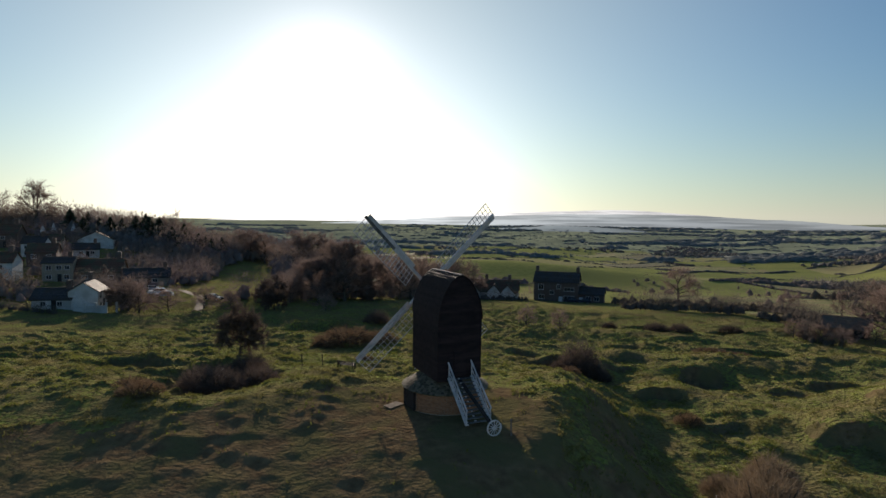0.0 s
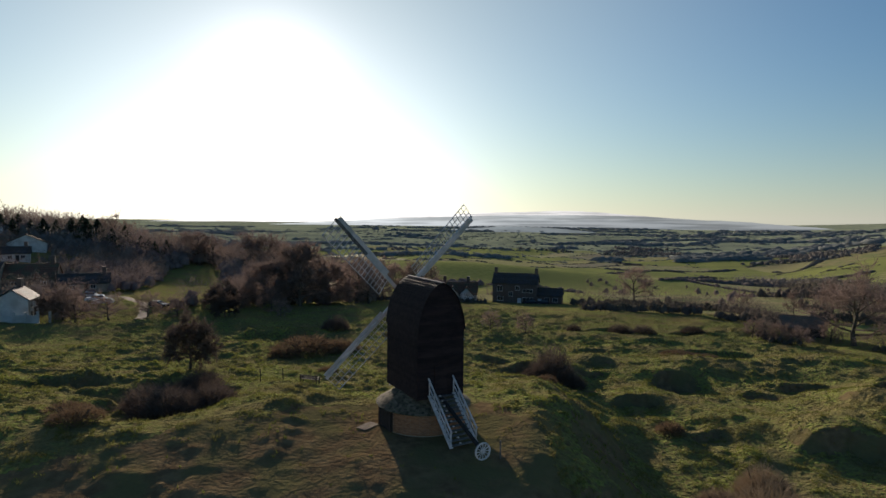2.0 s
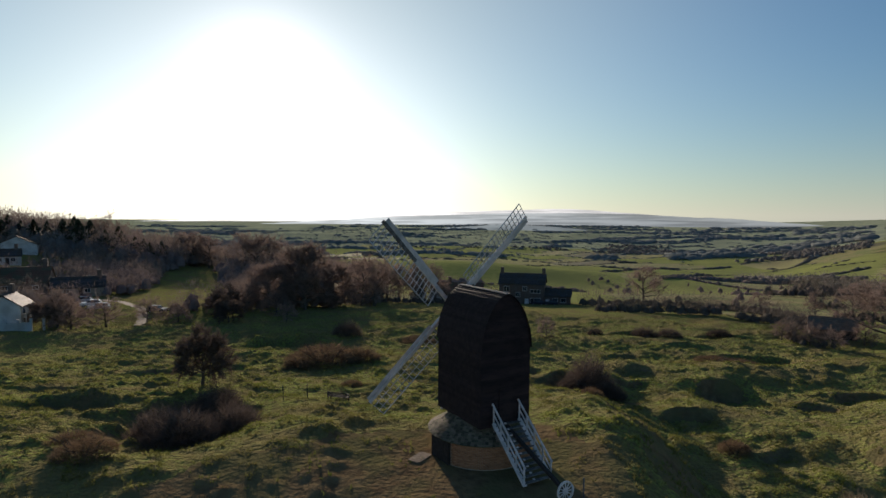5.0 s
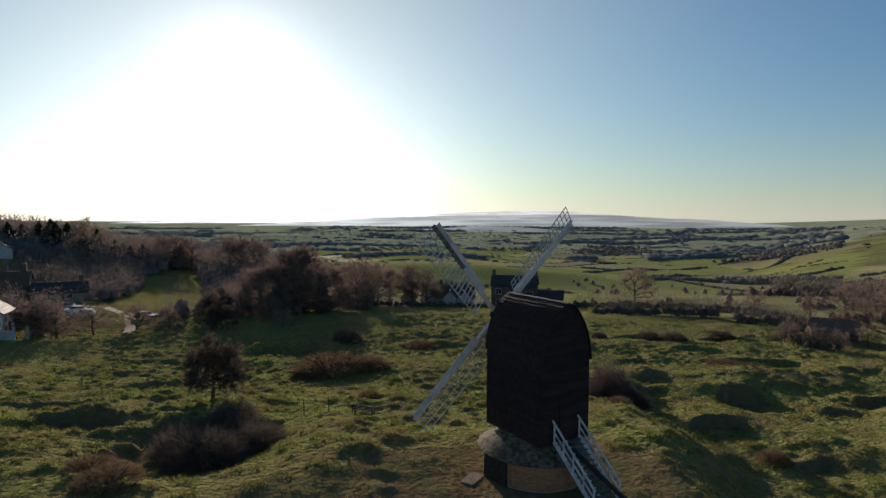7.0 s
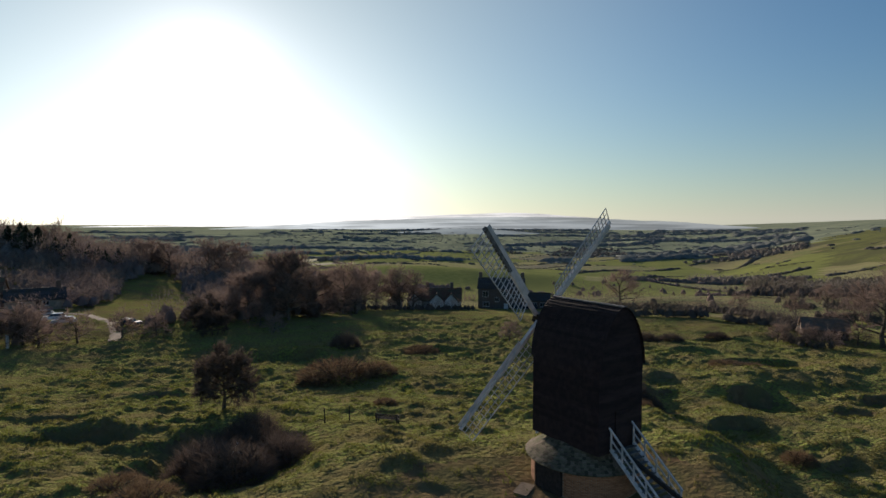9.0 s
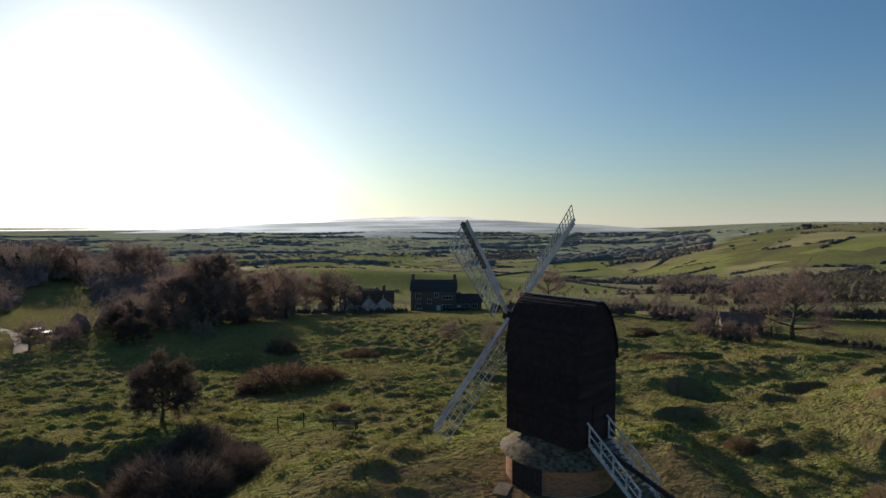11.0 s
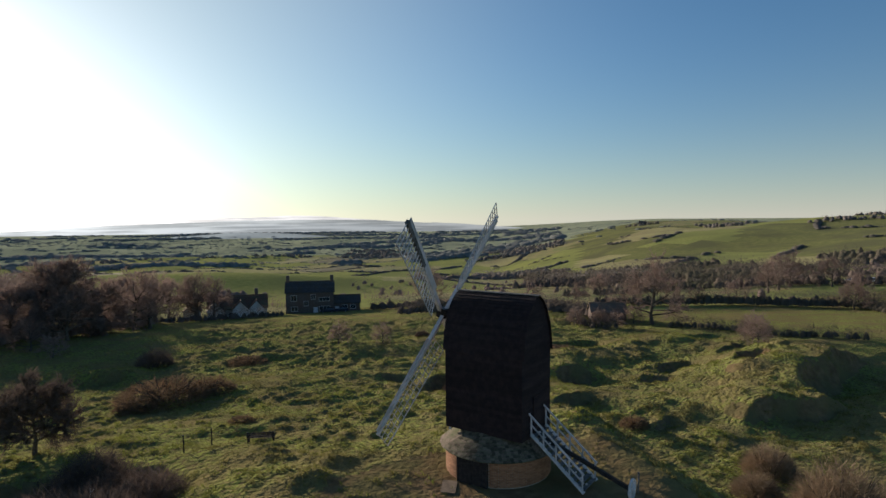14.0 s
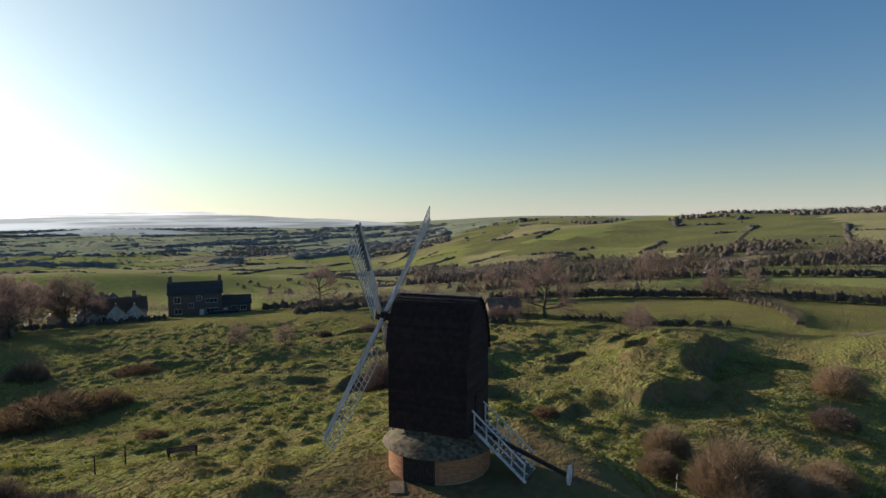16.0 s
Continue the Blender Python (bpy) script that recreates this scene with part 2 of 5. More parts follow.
# ---- shapes ----
class Shape:
    """A mesh in the making: plain lists of corners and faces."""

    def __init__(self):
        self.v, self.f = [], []

    def add(self, corners, faces):
        k = len(self.v)
        self.v += [tuple(c) for c in corners]
        self.f += [tuple(k + i for i in f) for f in faces]
        return self

    def box(self, size, m=None, cut=0.0):
        """A box of that size about its middle, its upright edges cut off by cut."""
        x, y, z = (s / 2 for s in size)
        m = m or Matrix()
        c = min(cut, x * 0.9, y * 0.9)
        ring = [(-x + c, -y), (x - c, -y), (x, -y + c), (x, y - c), (x - c, y), (-x + c, y), (-x, y - c), (-x, -y + c)] if c else [(-x, -y), (x, -y), (x, y), (-x, y)]
        n = len(ring)
        self.add([m @ Vector((a, b, h)) for h in (-z, z) for a, b in ring],
                 [tuple(reversed(range(n))), tuple(range(n, 2 * n))] + [(i, (i + 1) % n, n + (i + 1) % n, n + i) for i in range(n)])
        return self

    def beam(self, a, b, wide, thick=None, up=(0, 0, 1)):
        """A squared timber from a to b."""
        a, b = Vector(a), Vector(b)
        z = (b - a).normalized()
        x = z.cross(Vector(up))
        x = x.normalized() if x.length > 1e-4 else Vector((1, 0, 0))
        y = z.cross(x)
        m = Matrix((x, y, z)).transposed().to_4x4()
        return self.box((wide, thick or wide, (b - a).length), Matrix.Translation((a + b) / 2) @ m)

    def rod(self, a, b, r0, r1=None, n=5):
        """A round tapered rod."""
        a, b = Vector(a), Vector(b)
        r1 = r0 if r1 is None else r1
        z = (b - a).normalized()
        x = z.orthogonal().normalized()
        y = z.cross(x)
        ring = [(math.cos(2 * math.pi * i / n), math.sin(2 * math.pi * i / n)) for i in range(n)]
        self.add([a + (x * c + y * s) * r0 for c, s in ring] + [b + (x * c + y * s) * r1 for c, s in ring],
                 [(i, (i + 1) % n, n + (i + 1) % n, n + i) for i in range(n)] + [tuple(reversed(range(n))), tuple(range(n, 2 * n))])
        return self

    def sliver(self, a, b, wide):
        """A twig or blade: one thin triangle."""
        a, b = Vector(a), Vector(b)
        s = (b - a).cross(Vector((random.uniform(-1, 1), random.uniform(-1, 1), random.uniform(-1, 1))))
        s = s.normalized() * wide / 2 if s.length > 1e-6 else Vector((wide / 2, 0, 0))
        return self.add((a - s, a + s, b), [(0, 1, 2)])

    def lathe(self, profile, n=32, a0=0.0, a1=2 * math.pi):
        """Turns (radius, height) pairs about z."""
        whole = abs(a1 - a0 - 2 * math.pi) < 1e-6
        m = n if whole else n + 1
        v = [(r * math.cos(a0 + (a1 - a0) * i / n), r * math.sin(a0 + (a1 - a0) * i / n), z) for r, z in profile for i in range(m)]
        f = [(j * m + i, j * m + (i + 1) % m, (j + 1) * m + (i + 1) % m, (j + 1) * m + i) for j in range(len(profile) - 1) for i in range(m if whole else n)]
        return self.add(v, f)

    def mesh(self, name, material, smooth=False):
        me = bpy.data.meshes.new(name)
        me.from_pydata(self.v, [], self.f)
        me.materials.append(material)
        if smooth:
            me.polygons.foreach_set("use_smooth", [True] * len(me.polygons))
        me.update()
        return me


def part(name, shape, material, parent, label="", at=None, smooth=False):
    """One mesh object under a thing or a part. shape: a Shape or a mesh made before."""
    me = shape if isinstance(shape, bpy.types.Mesh) else shape.mesh(name, material, smooth)
    ob = new(name, me)
    ob.parent = parent
    if at is not None:
        ob.matrix_local = at
    return tagged(ob, label)


def thing(name, label, category, at, group="", kind=""):
    ob = new(name)
    ob.empty_display_size = 0.3
    ob.matrix_world = at
    return tagged(ob, label, category, group, kind)


def solo(name, shape, material, label, category, group="", kind="", at=None, smooth=False):
    ob = new(name, shape.mesh(name, material, smooth))
    if at is not None:
        ob.matrix_world = at
    return tagged(ob, label, category, group, kind)


# ---- the lie of the land ----
PROFILE_Y = [-300, -120, -60, -30, -16, -6, 3, 14, 25, 40, 58, 100, 150, 220, 350, 600, 1000, 2500, 6000]
PROFILE_Z = [-70, -32, -8.4, -2.6, -0.5, 0.72, 0.72, -0.9, -2.3, -4.4, -5.8, -7.4, -13.5, -19, -36, -56, -62, -52, -42]


def lattice(ix, iy, seed):
    h = np.sin(ix * 127.1 + iy * 311.7 + seed * 74.7) * 43758.5453
    return h - np.floor(h)


def rough(x, y, size, seed):
    """Smooth value noise, -1 to 1, whose lumps are about size metres wide."""
    x, y = x / size + 13.7 * seed, y / size - 7.3 * seed
    ix, iy = np.floor(x), np.floor(y)
    fx, fy = x - ix, y - iy
    fx, fy = fx * fx * (3 - 2 * fx), fy * fy * (3 - 2 * fy)
    a, b = lattice(ix, iy, seed), lattice(ix + 1, iy, seed)
    c, d = lattice(ix, iy + 1, seed), lattice(ix + 1, iy + 1, seed)
    return 2 * (a + (b - a) * fx + (c - a) * fy + (a - b - c + d) * fx * fy) - 1


def swell(x, y, cx, cy, amp, sx, sy, turn=0.0):
    """A rounded rise (or, with a negative amp, a hollow)."""
    c, s = math.cos(radians(turn)), math.sin(radians(turn))
    u, v = (x - cx) * c + (y - cy) * s, -(x - cx) * s + (y - cy) * c
    return amp * np.exp(-0.5 * ((u / sx) ** 2 + (v / sy) ** 2))


def knoll(x, y, cx, cy, amp, sx, sy, turn=0.0):
    """A steeper-sided rise or pit with a flatter middle."""
    wob = 1 + 0.16 * rough(x, y, 3.2, 11)
    return amp * np.exp(-1.1 * (-np.log(np.maximum(swell(x, y, cx, cy, 1.0, sx * 1.15, sy * 1.15, turn), 1e-12)) * wob) ** 1.4)


MOUNDS = [(60, 22, 1.4, 12, 6, 20), (37, 13, 1.0, 6, 4, 20), (47, 2, 1.5, 8, 5, 0), (82, -3, 3.0, 12, 8, 0), (9.5, 7, 0.7, 2.5, 6, -10), (-19, 1, 0.5, 9, 5, 10), (31, 40, 0.8, 7, 4, 20), (52, 40, 0.9, 9, 5, 0),
          (-4, 44, 0.7, 12, 4, 0), (-12, 74, 0.8, 10, 4, 0), (24, 62, 0.7, 12, 4, 0), (24, 24, 0.5, 3, 3, 0)]
HOLLOWS = [(-22.5, 5.5, -2.2, 4.0, 4.2, 0), (39, 47.5, -0.8, 6, 3, 5), (12.2, 28.5, -1.4, 4.2, 3.0, 0)]
# old diggings: each a steep bank that faces the low ground: middle, half length, turn, height, share dug below the old level, reach behind, reach before
SCARPS = [(52, 14.2, 10.5, 19, 3.4, 0.25, 22, 10), (36.5, 7.6, 4.0, -10, 1.7, 0.25, 10, 6), (47.6, 22.6, 1.9, 10, 1.7, 0.9, 3, 4), (29.2, 31.6, 2.0, 2, 2.0, 0.65, 5, 6), (21.6, 21.8, 1.7, 0, 1.4, 0.6, 4, 5),
          (42.5, 52, 4.2, -4, 1.8, 0.7, 5, 7), (23.5, 51, 2.2, 0, 1.1, 0.7, 4, 4), (21.8, 38, 1.3, 5, 0.7, 0.7, 3, 3), (19.6, 33.5, 1.4, -5, 0.7, 0.7, 3, 3), (12.3, 32.6, 3.2, 6, 1.6, 0.7, 4, 6), (6.3, 37.5, 1.6, 0, 1.0, 0.7, 4, 4),
          (42.5, 29, 2.0, 0, 1.3, 0.6, 4, 5), (36.3, 26, 1.6, 0, 0.9, 0.6, 3, 4), (-29, 57, 6.0, -6, 2.0, 0.45, 9, 9), (-23.6, 12.4, 3.4, 8, 1.6, 0.8, 5, 8), (-34.5, 13.8, 2.6, -5, 1.4, 0.7, 4, 5), (-11.9, 19.9, 0.9, 0, 0.6, 0.8, 2, 2.4),
          (-18.5, 41, 4.0, 6, 0.9, 0.5, 5, 4), (30, 69.5, 3.0, -6, 1.1, 0.6, 4, 5), (46, 70, 4.0, -8, 1.1, 0.6, 5, 5), (-6, 63, 4.6, 4, 1.0, 0.5, 6, 5), (24.5, 13, 1.7, 30, 0.8, 0.6, 3, 4), (36, 60, 2.2, 0, 0.7, 0.6, 3, 4),
          (-36, 30, 3.0, 10, 0.7, 0.5, 4, 4), (-41, 20, 2.4, -8, 0.8, 0.6, 4, 4), (-30, 35, 2.2, -4, 0.6, 0.5, 3, 3), (56, 31, 3.0, 15, 0.9, 0.5, 4, 5), (63, 42, 3.5, 8, 0.8, 0.5, 4, 5)]


def ramp_up(v):
    v = np.clip(v, 0, 1)
    return v * v * (3 - 2 * v)


def scarp(x, y, cx, cy, half, turn, high, dug, back, front):
    """A steep worn bank: raised ground behind its brink, dug ground before its foot."""
    c, s = math.cos(radians(turn)), math.sin(radians(turn))
    u, v = (x - cx) * c + (y - cy) * s, -(x - cx) * s + (y - cy) * c
    u = u + 1.1 * rough(x, y, 3.7, 63)
    v = v + 1.0 * rough(x, y, 3.4, 61) + 0.4 * rough(x, y, 1.3, 62) + 0.10 * u * u / half
    step = ramp_up((v + 0.5 + 0.14 * high) / (1.0 + 0.28 * high))
    ends = 1 - ramp_up((np.abs(u) - half * 0.6) / (0.55 * half + 1.6))
    return high * ends * ((1 - dug) * step * (1 - ramp_up(v / back)) - dug * (1 - step) * (1 - ramp_up(-v / front)))


def lie(x, y, fine=True):
    """The ground's height."""
    x, y = np.asarray(x, float), np.asarray(y, float)
    z = sum(np.interp(y + k * (3 + abs(y) * 0.05), PROFILE_Y, PROFILE_Z) for k in (-1, -0.5, 0, 0.5, 1)) / 5
    # the quarried ground beside the knoll lies some metres lower
    edge = np.interp(y, [-40, -20, -12, -5, 4, 12, 25, 45], [-2, 1, 3.2, 6.8, 9, 10, 10, 12])
    ease = np.clip((x - edge + 1.2 * rough(x, y, 6, 14)) / np.interp(y, [-14, -6, 3, 20, 40], [14, 12, 9.5, 9.0, 12.0]), 0, 1)
    ease = ease * ease * (3 - 2 * ease)
    low = np.interp(y, [-120, -45, -25, -8, 20, 40, 58, 100], [-34, -12, -7.0, -5.0, -4.6, -5.0, -5.9, -7.4])
    z = z + ease * np.minimum(low - z, 0)
    z = z + swell(x, y, -195, 205, 19, 72, 72)
    far = np.clip((np.hypot(x, y) - 150) / 250, 0, 1)
    far = far * far * (3 - 2 * far)
    # the long grassy hill across the valley
    bearing, reach = np.degrees(np.arctan2(x, y + 30)), np.hypot(x, y + 30)
    crest = (60 + 4 * rough(x, y, 420, 18) + 2 * rough(x, y, 150, 19)) * (1 - 0.35 * ramp_up((bearing - 57) / 24))
    z = z + ramp_up((bearing - 26) / 19) * (1 - ramp_up((bearing - 95) / 30)) * ramp_up((reach - 330) / 720) * crest * ramp_up((x - 60) / 160) + far * swell(x, y, -700, 300, 40, 300, 260)
    roll = np.clip((y - 170) / 260, 0, 1) * np.clip((2500 - y) / 600, 0, 1)
    z = z + far * swell(x, y, 5, 368, 23, 95, 52) + far * roll * (9.0 * rough(x, y, 260, 3) + 3.2 * rough(x, y, 105, 15))
    for s in MOUNDS + HOLLOWS:
        z = z + knoll(x, y, *s)
    for s in SCARPS:
        z = z + scarp(x, y, *s)
    core = np.exp(-(np.hypot(x, y) / 7.0) ** 4)
    z = z * (1 - core) + core * (0.75 + 0.02 * y)
    near, wider = np.exp(-(np.hypot(x + 3, y - 40) / 92) ** 6), np.exp(-(np.hypot(x - 5, y - 25) / 100) ** 4)
    digs = np.interp(x + 2 * rough(x, y, 12, 73), [-45, -8, 6, 14, 60, 75], [0.6, 0.34, 0.5, 0.8, 0.7, 0.2])
    flat = 1 - 0.85 * np.exp(-(np.hypot(x, y) / 6.5) ** 4)
    z = z + wider * flat * (0.34 * rough(x, y, 9, 1) + 0.12 * rough(x, y, 4.3, 2) + digs * (0.85 * np.maximum(rough(x, y, 6.5, 71) + 0.5 * rough(x, y, 3.1, 72) - 0.12, 0) ** 0.9 - 0.3)) * np.minimum(np.interp(y, [-4, 9], [0.3, 1]), np.interp(y - brown_side(x), [-3, 9], [0.18, 1]))
    if fine:
        z = z + near * flat * (0.06 * rough(x, y, 2.0, 4) + 0.46 * np.maximum(rough(x, y, 1.2, 5) - 0.05, 0) + 0.52 * np.maximum(rough(x, y, 0.8, 12) - 0.1, 0)) * np.clip(0.75 + 0.5 * rough(x, y, 8, 13), 0.3, 1.2) * np.interp(x, [-30, -10, 12, 20], [1.0, 0.9, 0.8, 0.55]) * np.minimum(np.interp(y, [-3, 7], [0.5, 1]), np.interp(y - brown_side(x), [-2, 6], [0.34, 1]))
    return z


def up(x, y, more=0.0):
    return float(lie(x, y)) + more


def brown_side(x):
    """How far the mill knoll's trodden brown turf, partly painted shade, reaches towards the view."""
    return np.interp(x, [-40, -28, -19, -12, -4, 5, 8, 10.5], [-12, -9.5, -6, -1, 3.2, 3.5, 0.5, -40])


def field_of(x, y):
    """Which field a place of the vale lies in: its row and column, and how far its border is."""
    wx, wy = x + 25 * rough(x, y, 160, 8), y + 25 * rough(x, y, 160, 9)
    u, v = (wx * 0.90 + wy * 0.44) / 130, (-wx * 0.44 + wy * 0.90) / 85
    iv = np.floor(v)
    u = u + 0.37 * iv
    iu = np.floor(u)
    return iu, iv, np.minimum(np.minimum(u - iu, 1 + iu - u) * 130, np.minimum(v - iv, 1 + iv - v) * 85)


def axis(inner0, inner1, step, far0, far1, grow=1.05):
    """Grid lines: even between inner0 and inner1, then ever wider, out to far0 and far1."""
    a = list(np.arange(inner0, inner1 + step / 2, step))
    s = step
    while a[-1] < far1:
        s *= grow
        a.append(a[-1] + s)
    s = step
    while a[0] > far0:
        s *= grow
        a.insert(0, a[0] - s)
    return np.array(a)


def make_ground():
    gx, gy = axis(-50, 60, 0.3, -4200, 4600), axis(-15, 100, 0.3, -500, 6500)
    nx, ny = len(gx), len(gy)
    x, y = np.meshgrid(gx, gy)
    z = lie(x, y)
    me = bpy.data.meshes.new("ground")
    me.vertices.add(nx * ny)
    me.vertices.foreach_set("co", np.stack([x, y, z], -1).astype(np.float32).ravel())
    i = (np.arange(ny - 1)[:, None] * nx + np.arange(nx - 1)[None]).ravel()
    quads = np.stack([i, i + 1, i + nx + 1, i + nx], -1)
    me.loops.add(quads.size)
    me.loops.foreach_set("vertex_index", quads.ravel())
    me.polygons.add(len(quads))
    me.polygons.foreach_set("loop_start", np.arange(len(quads)) * 4)
    cx, cy = (x[:-1, :-1] + x[1:, 1:]) / 2, (y[:-1, :-1] + y[1:, 1:]) / 2
    iu, iv, _ = field_of(cx, cy)
    pick = lattice(iu, iv, 5)
    which = np.where(pick < 0.52, 1, np.where(pick < 0.74, 2, np.where(pick < 0.85, 3, 4)))
    common = (cy < 134 + 6 * rough(cx, cy, 30, 7)) & (cx > -82) & (cx < np.interp(cy, [0, 20, 45, 60, 80, 123], [95, 80, 70, 66, 66, 57]))
    which = np.where(common, 0, which)
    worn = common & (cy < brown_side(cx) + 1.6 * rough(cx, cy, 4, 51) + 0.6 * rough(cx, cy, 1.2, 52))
    # hollows coloured brown too, in place of the dark tone of their shade
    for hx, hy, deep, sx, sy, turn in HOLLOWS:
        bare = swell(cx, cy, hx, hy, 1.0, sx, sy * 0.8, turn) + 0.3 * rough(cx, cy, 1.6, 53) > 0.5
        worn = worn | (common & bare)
    # steep banks browned as well: their dark shade is put into the colour
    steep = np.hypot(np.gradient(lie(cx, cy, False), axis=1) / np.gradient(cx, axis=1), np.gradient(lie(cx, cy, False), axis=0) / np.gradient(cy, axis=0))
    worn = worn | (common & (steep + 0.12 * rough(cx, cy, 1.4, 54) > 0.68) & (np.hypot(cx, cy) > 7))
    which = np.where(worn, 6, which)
    which = np.where((cx < -60) & (cx > -260) & (cy < 215) & (cy > 40), 0, which)
    which = np.where((cx > -60) & (cx < 66) & (cy < 164) & (cy > 40), 0, which)
    # far ground takes the colour with haze mixed in
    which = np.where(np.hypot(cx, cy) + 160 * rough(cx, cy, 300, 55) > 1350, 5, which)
    which = np.where((cx > 62) & (cx < 190) & (cy > 92) & (cy < 240) & ~common, 4, which)
    which = np.where((cx > 66) & (cx < 170) & (cy > 10) & (cy < 74) & ~common, 0, which)
    which = np.where(((cx - 5) / 105) ** 2 + ((cy - 365) / 62) ** 2 < 1, 1, which)
    hill = (np.degrees(np.arctan2(cx, cy + 30)) > 36) & (np.hypot(cx, cy) > 400) & (np.hypot(cx, cy) < 1500)
    which = np.where(hill, np.where(pick < 0.16, 2, np.where(pick > 0.88, 4, np.where(pick < 0.3, 1, 7))), which)
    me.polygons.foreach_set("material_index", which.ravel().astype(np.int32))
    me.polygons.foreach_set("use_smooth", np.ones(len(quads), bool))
    for m in (TURF, PASTURE, PALE, PLOUGH, SEDGE, HAZE_VALE, WORN_SHADED, HILL_GRASS):
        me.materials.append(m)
    me.update(calc_edges=True)
    return tagged(new("ground", me), "green tussocky hillside falling to a patchwork vale", "ground", kind="structure")


make_ground()


def make_ridge(r, bearings, rises, seed, material, label):
    """A long far ridge in the haze at r metres, whose skyline stands at those angles over eye level."""
    n, row = 220, []
    deg = np.linspace(bearings[0], bearings[-1], n)
    a = np.radians(deg)
    rise = np.interp(deg, bearings, rises) + 0.05 * rough(deg * 10, 0 * a, 16, seed) + 0.03 * rough(deg * 10, 0 * a, 5, seed + 1)
    rise = np.convolve(np.pad(rise, 3, mode="edge"), np.ones(7) / 7, mode="valid") + 0.02 * rough(deg * 10, 0 * a, 2.2, seed + 2)
    h = 15.3 + r * np.tan(np.radians(rise - 0.22))
    for dr, k in ((-500, None), (-180, 0.55), (0, 1.0), (250, 0.5)):
        z = np.full(n, -95.0) if k is None else -95 + (h + 95) * k
        row += list(zip((r + dr) * np.sin(a), (r + dr) * np.cos(a) - 33, z))
    s = Shape()
    s.v = [tuple(float(c) for c in p) for p in row]
    s.f = [(j * n + i, j * n + i + 1, (j + 1) * n + i + 1, (j + 1) * n + i) for j in range(3) for i in range(n - 1)]
    return solo("backdrop", s, material, label, "hills", kind="structure", smooth=True)


for r, bearings, rises, seed, glow_by, tint, label in (
        (4700, (-55, -20, -11, -3, 3, 8.5, 12, 16, 22, 30, 50), (-0.9, -0.4, -0.1, 0.28, 0.52, 0.72, 0.68, 0.36, 0.0, -0.6, -1.2), 3, 0.47, (0.96, 1.0, 0.94), "pale ridge on the misty horizon"),
        (3700, (-50, -18, -6, 4, 11, 17, 21, 24.5, 28, 33, 45, 60), (-1.2, -0.75, -0.1, 0.3, 0.36, 0.28, 0.02, -0.02, -0.35, -0.62, -0.62, -1.0), 5, 0.25, (0.88, 1.0, 0.98), "blue-grey ridge in haze"),
        (2600, (-14, -6, -1, 3, 8, 12, 16, 22), (-2.4, -1.6, -1.15, -0.85, -0.85, -1.2, -1.6, -2.4), 8, 0.11, (0.82, 1.0, 1.03), "dim wooded rise in haze")):
    # haze is painted on as a glow of the ridge's own surface
    haze = mat("painted_haze_%d" % seed, (0.10, 0.11, 0.10), (0.15, 0.16, 0.14), 90, 0.95, 0, 1, gloss=0.0)
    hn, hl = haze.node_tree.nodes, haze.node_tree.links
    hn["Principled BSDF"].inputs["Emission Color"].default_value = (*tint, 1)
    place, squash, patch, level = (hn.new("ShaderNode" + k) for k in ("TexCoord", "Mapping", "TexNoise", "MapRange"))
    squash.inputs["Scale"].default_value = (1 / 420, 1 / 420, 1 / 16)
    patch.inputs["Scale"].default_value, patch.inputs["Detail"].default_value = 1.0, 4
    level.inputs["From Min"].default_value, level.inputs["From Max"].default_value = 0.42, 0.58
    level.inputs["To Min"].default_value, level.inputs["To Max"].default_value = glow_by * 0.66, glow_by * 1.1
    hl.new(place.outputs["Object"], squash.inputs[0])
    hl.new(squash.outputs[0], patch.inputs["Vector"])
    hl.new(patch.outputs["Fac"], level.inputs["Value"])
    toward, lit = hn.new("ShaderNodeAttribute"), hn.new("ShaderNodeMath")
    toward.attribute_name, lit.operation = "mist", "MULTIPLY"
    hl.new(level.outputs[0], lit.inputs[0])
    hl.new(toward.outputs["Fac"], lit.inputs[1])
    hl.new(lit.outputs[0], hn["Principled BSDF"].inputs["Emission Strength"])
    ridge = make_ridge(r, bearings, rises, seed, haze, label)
    # the painted haze glows more on the sun's side
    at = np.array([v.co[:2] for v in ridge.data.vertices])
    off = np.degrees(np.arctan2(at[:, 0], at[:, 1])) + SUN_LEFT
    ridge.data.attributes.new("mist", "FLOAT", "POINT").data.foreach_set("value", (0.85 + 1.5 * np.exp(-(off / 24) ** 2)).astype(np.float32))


# ---- the windmill ----
MILL_TURN, MILL_Z = 31.0, 0.77
BODY_LONG, BODY_WIDE, BODY_LOW, EAVE, RIDGE = 4.9, 3.5, 2.35, 6.75, 10.05


def half_width(z):
    """Half the body's width at a height: upright walls, then a roof that curves in to the ridge."""
    if z <= EAVE:
        return BODY_WIDE / 2
    k = min((z - EAVE) / (RIDGE - EAVE), 1.0)
    return BODY_WIDE / 2 * (1 - k ** 2.1) ** 0.62 * (1 - 0.06 * k) + 0.02


